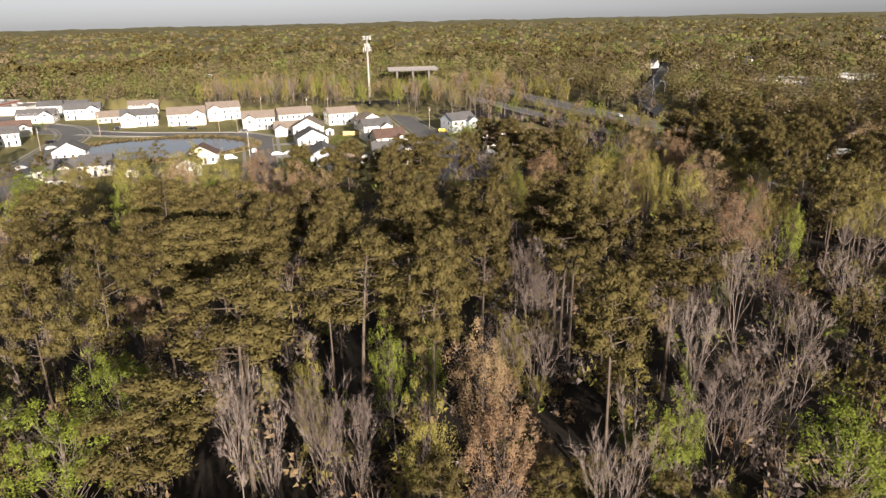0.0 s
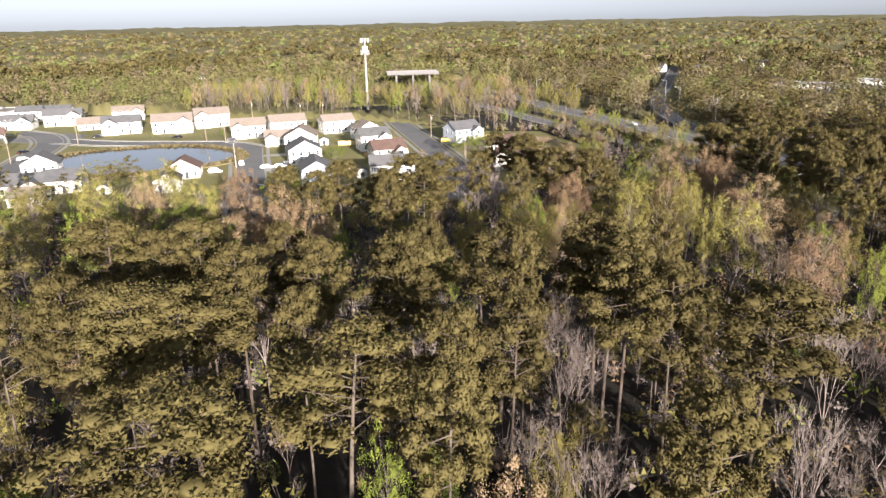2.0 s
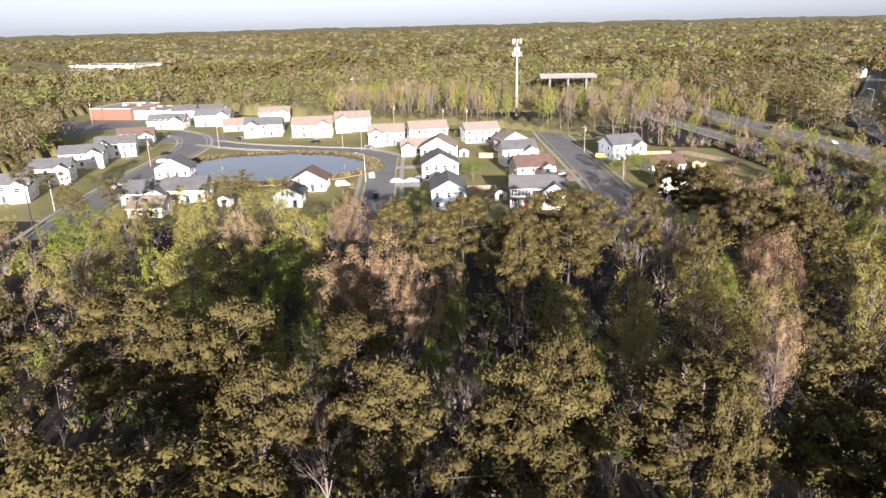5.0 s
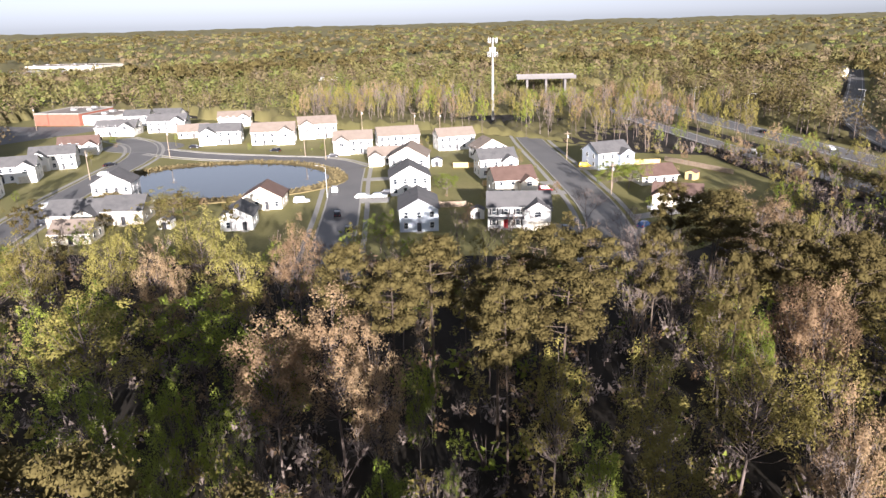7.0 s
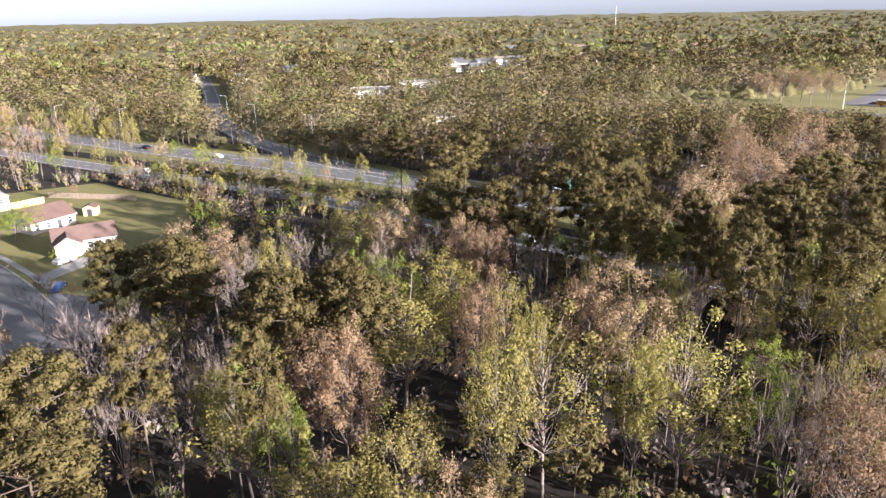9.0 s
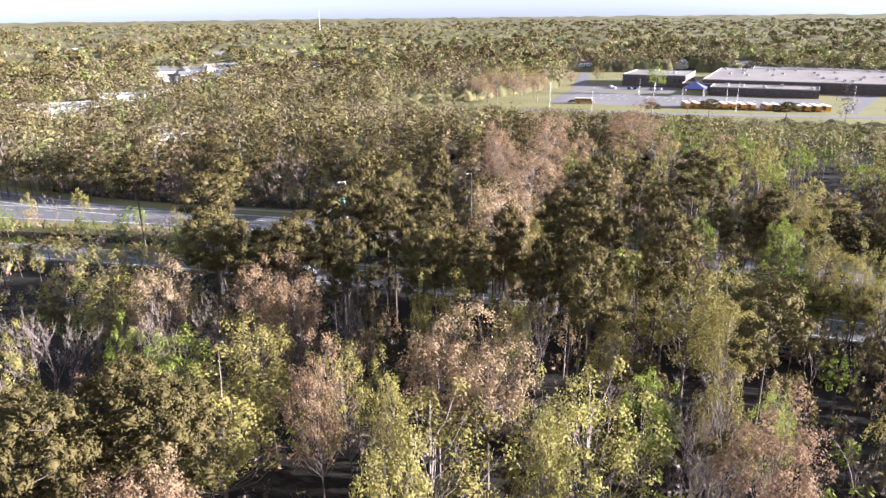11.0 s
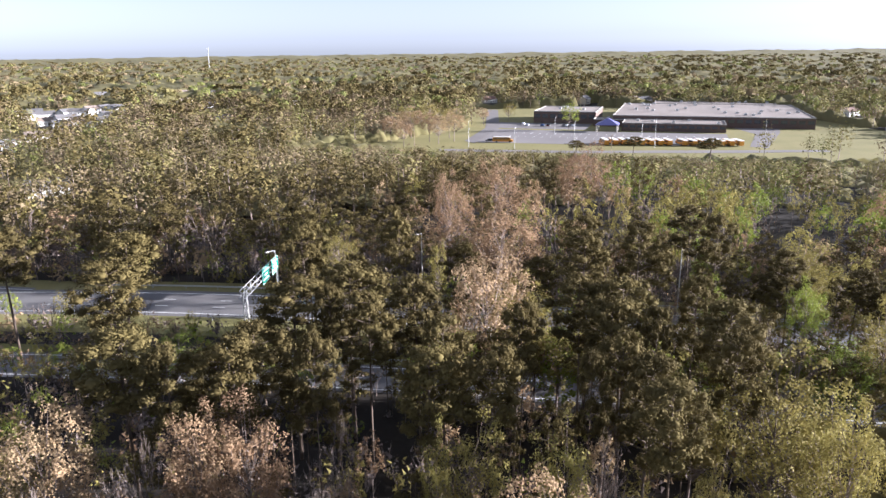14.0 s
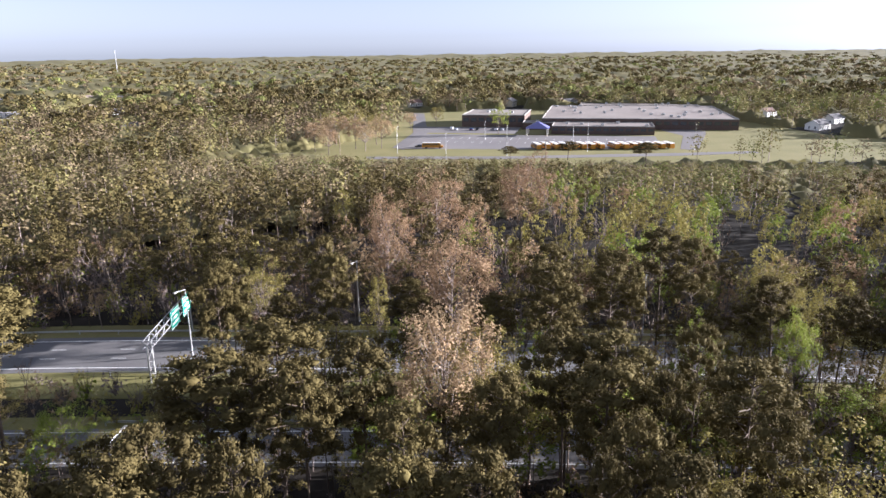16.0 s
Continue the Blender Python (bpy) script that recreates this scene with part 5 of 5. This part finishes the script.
def mix(x, y):
    """The kinds of tree that stand about a place, by patches of the wood."""
    n = noise.noise((x * .018, y * .018, 3.0)) + .5 * noise.noise((x * .06, y * .06, 7.0))
    if y > 380 and x < 60:
        return rt.choices(("olive", "green", "bud", "pine", "bare"), (6, 3, 1, .6, 2))[0]
    if 146 < x < 235 and 168 < y < 300:
        return rt.choices(("pine", "bare", "bud", "olive"), (7, 2, 1, .8))[0]
    if x > 158 and y < 150:
        return rt.choices(("olive", "green", "bud", "bare", "pine"), (6, 3, 1, 2, .5))[0]
    if y < 30:
        return rt.choices(("bare", "olive", "bud", "green", "pine"), (4, 2, 2, 1.2, .5))[0]
    if 110 < y < 200 and x < 40 and n < .2:
        return rt.choices(("olive", "green", "bare", "bud"), (3, 3, 3, 1.5))[0]
    if n > -.05:
        return rt.choices(("pine", "olive", "bare", "bud"), (6, 1.6, 1, 1))[0]
    return rt.choices(("bare", "olive", "bud", "pine", "green"), (2.4, 3, 1.6, 1.6, 1.4))[0]


HEIGHT = {"pine": (11, 16), "bare": (7, 13), "bud": (6, 11), "olive": (6, 11), "green": (5, 9)}
FILL = {"pine": 140, "bare": 150, "bud": 75, "olive": 115, "green": 70}
GRIDDED = {}
for x, y, r in STANDING:
    GRIDDED.setdefault((int(x // 10), int(y // 10)), []).append((x, y, r))


def crowded(x, y, gap):
    i, j = int(x // 10), int(y // 10)
    return any((a - x) ** 2 + (b - y) ** 2 < (gap + .75 * r) ** 2 for di in (-1, 0, 1) for dj in (-1, 0, 1) for a, b, r in GRIDDED.get((i + di, j + dj), ()))


def note(x, y, r):
    GRIDDED.setdefault((int(x // 10), int(y // 10)), []).append((x, y, r))


def low_ground(x, y):
    """Where only scrub grows: the strips along the highway and behind the gardens."""
    return 58 < x < 118 and 176 < y < 262 and x > 58 + (262 - y) * .3 or 30 < x < 112 and 255 < y < 345 or 14 < x < 60 and 205 < y < 260


stuff = {k: [] for k in KINDS}
near = []
for k in range(4600):
    x, y = rt.uniform(-130, 175), rt.uniform(-25, 250)
    if y > 205 and x < 30 or not free(x, y) or crowded(x, y, 1.2 if y < 48 or x > 50 else 2.4) or low_ground(x, y):
        continue
    near.append((x, y))
    note(x, y, 2.4)
# the stretch of wood below the walk first
near.sort(key=lambda p: -1 if p[1] < 48 and abs(p[0]) < 50 else abs(p[0] - max(0, (p[1] - 110) * .8)) * .6 + abs(p[1] - 90) * .55)
for x, y in near:
    kd = mix(x, y)
    h = rt.uniform(*HEIGHT[kd])
    if 100 < y < 152 and x < 22:
        kd, h = ("bare" if kd == "pine" else kd), min(h, rt.uniform(5, 9))
    if COUNT.get(kd, 0) < FILL[kd]:
        tree(kd, x, y, h, rt.uniform(.27, .36) * h if kd == "pine" else rt.uniform(.3, .5) * h)
    else:
        stuff[kd].append((x, y, h, h * rt.uniform(.7, 1.0)))
# pines and scrub of the median strip
for k in range(64):
    y = 192 - k * 2.3 + rt.uniform(-1.2, 1.2)
    x = 118 + (203 - y) * .17 + rt.uniform(-3, 3)
    if crowded(x, y, .6):
        continue
    kd = rt.choices(("pine", "bud", "olive", "green"), (6, 1, 2, 1))[0]
    h = rt.uniform(13, 19) if kd == "pine" else rt.uniform(7, 13)
    tree(kd, x, y, h, h * rt.uniform(.3, .4))
    note(x, y, 3)
# low thickets that close the road edges
for line, off, y0, y1, hh in ((NEAR_LANE, 6.3, 60, 330, (4.5, 7)), (NEAR_LANE, 7.6, 162, 320, (4, 7)), (NEAR_LANE, 9.4, 162, 320, (4, 7.5)), (NEAR_LANE, 6.6, 60, 164, (9, 13)), (NEAR_LANE, 8.0, 60, 162, (9, 14)), (NEAR_LANE, 11.5, 60, 162, (9, 15)), (NEAR_LANE, -8.0, 60, 180, (5, 11)), (FAR_LANE, 11.0, 50, 190, (9, 14)), (FAR_LANE, 14.5, 50, 188, (9, 15)), (FAR_LANE, -13.5, 40, 330, (5, 13)), (FAR_LANE, -17.5, 40, 330, (8, 17))):
    for p, q in zip(line, line[1:]):
        d = (q - p).normalized()
        for f in (0.0, .5):
            c = p.lerp(q, f) + Vector((d.y, -d.x)) * (off + rt.uniform(-1.2, 1.2))
            if y0 < c.y < y1:
                h = rt.uniform(*hh)
                kd = rt.choices(("olive", "pine", "bare", "bud", "green"), (.6, 6, 3, .6, .2) if off < -10 else (3, 3, 2, 1, 1))[0]
                stuff[kd].append((c.x, c.y, h, h * rt.uniform(.9, 1.3) * (1.25 if kd == "pine" else 1)))
                note(c.x, c.y, 1.5)
# low trees on the scrub strips
for k in range(420):
    x, y = rt.uniform(14, 118), rt.uniform(176, 345)
    if not low_ground(x, y) or not free(x, y) or crowded(x, y, 1.2):
        continue
    note(x, y, 2)
    h = rt.uniform(3.5, 8) if x > 58 and y < 262 else rt.uniform(5, 11)
    stuff[rt.choices(("olive", "green", "bare", "bud"), (4, 2, 3, 1))[0]].append((x, y, h, h * rt.uniform(.8, 1.1)))
# farther woods
mini, tiny = {k: [] for k in KINDS}, {k: [] for k in KINDS}
for k in range(15000):
    a, d = rt.uniform(radians(-52), radians(116)), 110 + 640 * rt.random() ** .72
    x, y = -2 + d * math.sin(a), 90 + d * math.cos(a)
    if -130 < x < 175 and -25 < y < 250 and not (x < 30 and y > 215) and not 146 < x or not free(x, y) or low_ground(x, y) or crowded(x, y, .9 if d < 400 else 1.6):
        continue
    note(x, y, 2.6)
    kd = mix(x, y)
    if d > 260 and kd == "pine" and rt.random() < .5:
        kd = rt.choice(("olive", "bud", "bare"))
    h = (11 + 9 * rt.random()) * rt.uniform(.75, 1.0) * (1.1 if kd == "pine" else 1)
    if 190 < x < 350 and y < 300:
        h = min(h, (346 - x) * .13 + 3.0)
    if -45 < x < 20 and 430 < y < 500:
        h = min(h, 11)
    if 335 < y < 470 and -135 < x < 70:
        kd = rt.choices(("olive", "bare", "bud", "green"), (4, 5, 1, .6))[0]
        h = rt.uniform(13, 19) if not (-45 < x < 20 and y > 430) else 11
        stuff[kd].append((x, y, h, h * rt.uniform(.55, .8)))
    elif d < 235:
        stuff[kd].append((x, y, h, h * rt.uniform(.75, 1.1)))
    elif d > 430:
        tiny[kd].append((x, y, h, h * rt.uniform(1.0, 1.6)))
    else:
        mini[kd].append((x, y, h, h * rt.uniform(1.0, 1.6)))
# distant crowns take the haze-dulled colours, pines keep their own
FAR_CROWN = {"pine": PINE, "bare": HAZED_TAN, "bud": HAZED_TAN, "olive": HAZED_OLIVE, "green": HAZED_GREEN}
for kd, spots in stuff.items():
    woods("woods_" + KINDS[kd]["cat"].replace(" ", "_"), "dense mixed spring woodland of " + KINDS[kd]["cat"] + "s", spots, KINDS[kd]["lo_arrays"], KINDS[kd]["mats"])
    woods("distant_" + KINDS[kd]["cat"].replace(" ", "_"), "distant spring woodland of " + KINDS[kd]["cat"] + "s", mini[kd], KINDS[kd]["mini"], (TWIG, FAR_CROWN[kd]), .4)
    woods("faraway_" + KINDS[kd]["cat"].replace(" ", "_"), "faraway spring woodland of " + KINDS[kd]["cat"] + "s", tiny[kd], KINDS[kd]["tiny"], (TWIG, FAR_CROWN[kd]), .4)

# small garden trees and bushes among the houses
garden = {"olive": [], "green": [], "bud": []}
for k in range(150):
    x, y = rt.uniform(-200, 40), rt.uniform(212, 370)
    if not inside(x, y, CLEAR) or ((x + 111) / 42) ** 2 + ((y - 279) / 34) ** 2 < 1 or any((hx - x) ** 2 + (hy - y) ** 2 < 121 for hx, hy in HOUSES):
        continue
    if any(min((q.x - x) ** 2 + (q.y - y) ** 2 for q in st) < 56 for st in STREETS):
        continue
    h = rt.uniform(1.5, 6)
    garden[rt.choice(("olive", "green", "bud"))].append((x, y, h, h * rt.uniform(.8, 1.1)))
for kd, spots in garden.items():
    woods("garden_bushes", "garden bushes and small trees among houses", spots, KINDS[kd]["lo_arrays"], KINDS[kd]["mats"])

# undergrowth: low shrubs and saplings
shrub_forms = [make_shrub(200 + k) for k in range(6)]
sap = {k: [] for k in SHRUBS}
for k in range(9500):
    x, y = rt.uniform(-125, 190), rt.uniform(-25, 340)
    if not free(x, y) or y > 205 and x < 20:
        continue
    h = rt.uniform(1.5, 5.5)
    sap[rt.choices(("brown", "olive", "green", "grey"), (2, 3, 1, 3))[0]].append((x, y, h, h * rt.uniform(.8, 1.3)))
for kd, spots in sap.items():
    woods("undergrowth", "tangled undergrowth of saplings and " + kd + " shrubs", spots, shrub_forms, SHRUBS[kd])


# ---- far country: canopy sheet, crowns and skyline ----
def far_canopy():
    na, nr = 460, 190
    rng = np.random.default_rng(3)
    ang = np.radians(np.linspace(-62, 128, na))
    rad = 250 * (4700 / 250) ** np.linspace(0, 1, nr)
    A, R = np.meshgrid(ang, rad)
    x, y = R * np.sin(A), 90 + R * np.cos(A)
    z = np.interp(R, (250, 600, 900), (2.5, 5.0, 7.5)) + np.interp(R, (250, 700), (.5, 1)) * rng.normal(0, 1.6, A.shape) + 3.0 * np.sin(x * .011 + 1) * np.sin(y * .013) + 2.0 * np.sin(x * .031) * np.cos(y * .027)
    z += 21 * np.clip((R - 3200) / 1500, 0, 1) ** 2
    for i in range(nr):
        if rad[i] < 1000:
            for j in range(na):
                if not free(x[i, j], y[i, j], 0) or low_ground(x[i, j], y[i, j]):
                    z[i, j] = -4.0
    v = np.stack([x, y, z], -1).reshape(-1, 3)
    i, j = np.meshgrid(np.arange(nr - 1), np.arange(na - 1), indexing="ij")
    a = (i * na + j).ravel()
    t = np.concatenate([np.stack([a, a + na, a + 1], 1), np.stack([a + 1, a + na, a + na + 1], 1)])
    keep = v[t][:, :, 2].max(1) > -1
    tagged(new("far_woods", array_mesh("far_woods", v, t[keep], np.zeros(keep.sum()), [CANOPY])), "hazy woodland reaching to the skyline", "woods", kind="stuff")


def far_crowns(count, seed):
    """Crowns of the far woods, in groves of one kind."""
    rng = np.random.default_rng(seed)
    a = np.radians(rng.uniform(-58, 124, count))
    d = 560 * (4600 / 560) ** (rng.random(count) ** 1.1)
    x, y = d * np.sin(a), 90 + d * np.cos(a)
    ok = ~((x > 325) & (x < 645) & (y > -95) & (y < 300)) & ~((np.abs(x + 540) < 110) & (np.abs(y - 740) < 110))
    for hx, hy in HOUSES:
        ok &= (x - hx) ** 2 + (y - hy) ** 2 > (16 if hy < 700 else 30) ** 2
    for hx, hy in FAR_HOUSES:
        n = math.hypot(hx, hy - 110)
        along, side = ((x - hx) * -hx + (y - hy) * (110 - hy)) / n, np.abs((x - hx) * (110 - hy) - (y - hy) * -hx) / n
        ok &= ~((along > 0) & (along < 110) & (side < 10))
    x, y, d = x[ok], y[ok], d[ok]
    grove = np.array([noise.noise((p * .006, q * .006, 2.0)) + .6 * noise.noise((p * .02, q * .02, 5.0)) for p, q in zip(x, y)]) + rng.normal(0, .22, len(x))
    # all groves but the pines wear colours dulled for haze
    kinds = (("far_pines", PINE, -9, -.16, 13, 21, "distant dark pine crowns"), ("far_leafing_trees", HAZED_OLIVE, -.16, .12, 10, 17, "distant trees in yellow-green young leaf"),
             ("far_budding_trees", HAZED_TAN, .12, .38, 10, 17, "distant tan and russet budding trees"), ("far_green_trees", HAZED_GREEN, .38, 9, 9, 17, "distant bright green spring trees"))
    for name, material, lo, hi, hmin, hmax, label in kinds:
        pick = (grove >= lo) & (grove < hi)
        px, py, pd = x[pick], y[pick], d[pick]
        n = len(px)
        h = rng.uniform(hmin, hmax, n)
        w = rng.uniform(3.2, 7.2, n) * (1 + np.clip((pd - 900) / 2500, 0, 1.2))
        k = 28
        o = rng.normal(0, 1, (n, k, 3)); o /= np.linalg.norm(o, axis=2)[..., None]
        o[..., 2] = np.abs(o[..., 2]) * 1.2 - .4
        cen = np.stack([px, py, h - 3.6], 1)[:, None] + o * np.stack([w, w, np.full(n, 4.2)], 1)[:, None] * .85
        s = Soup()
        flakes(s, rng, cen.reshape(-1, 3), o.reshape(-1, 3), 1, .6, 0, .2, .22)
        v, t, m = s.arrays()
        c = np.repeat(cen.reshape(-1, 3), 3, 0)
        v = c + (v - c) * np.repeat(w * .38, 3 * k)[:, None]
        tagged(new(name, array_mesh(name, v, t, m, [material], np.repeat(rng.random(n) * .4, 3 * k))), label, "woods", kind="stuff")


far_canopy()
far_crowns(13500, 21)
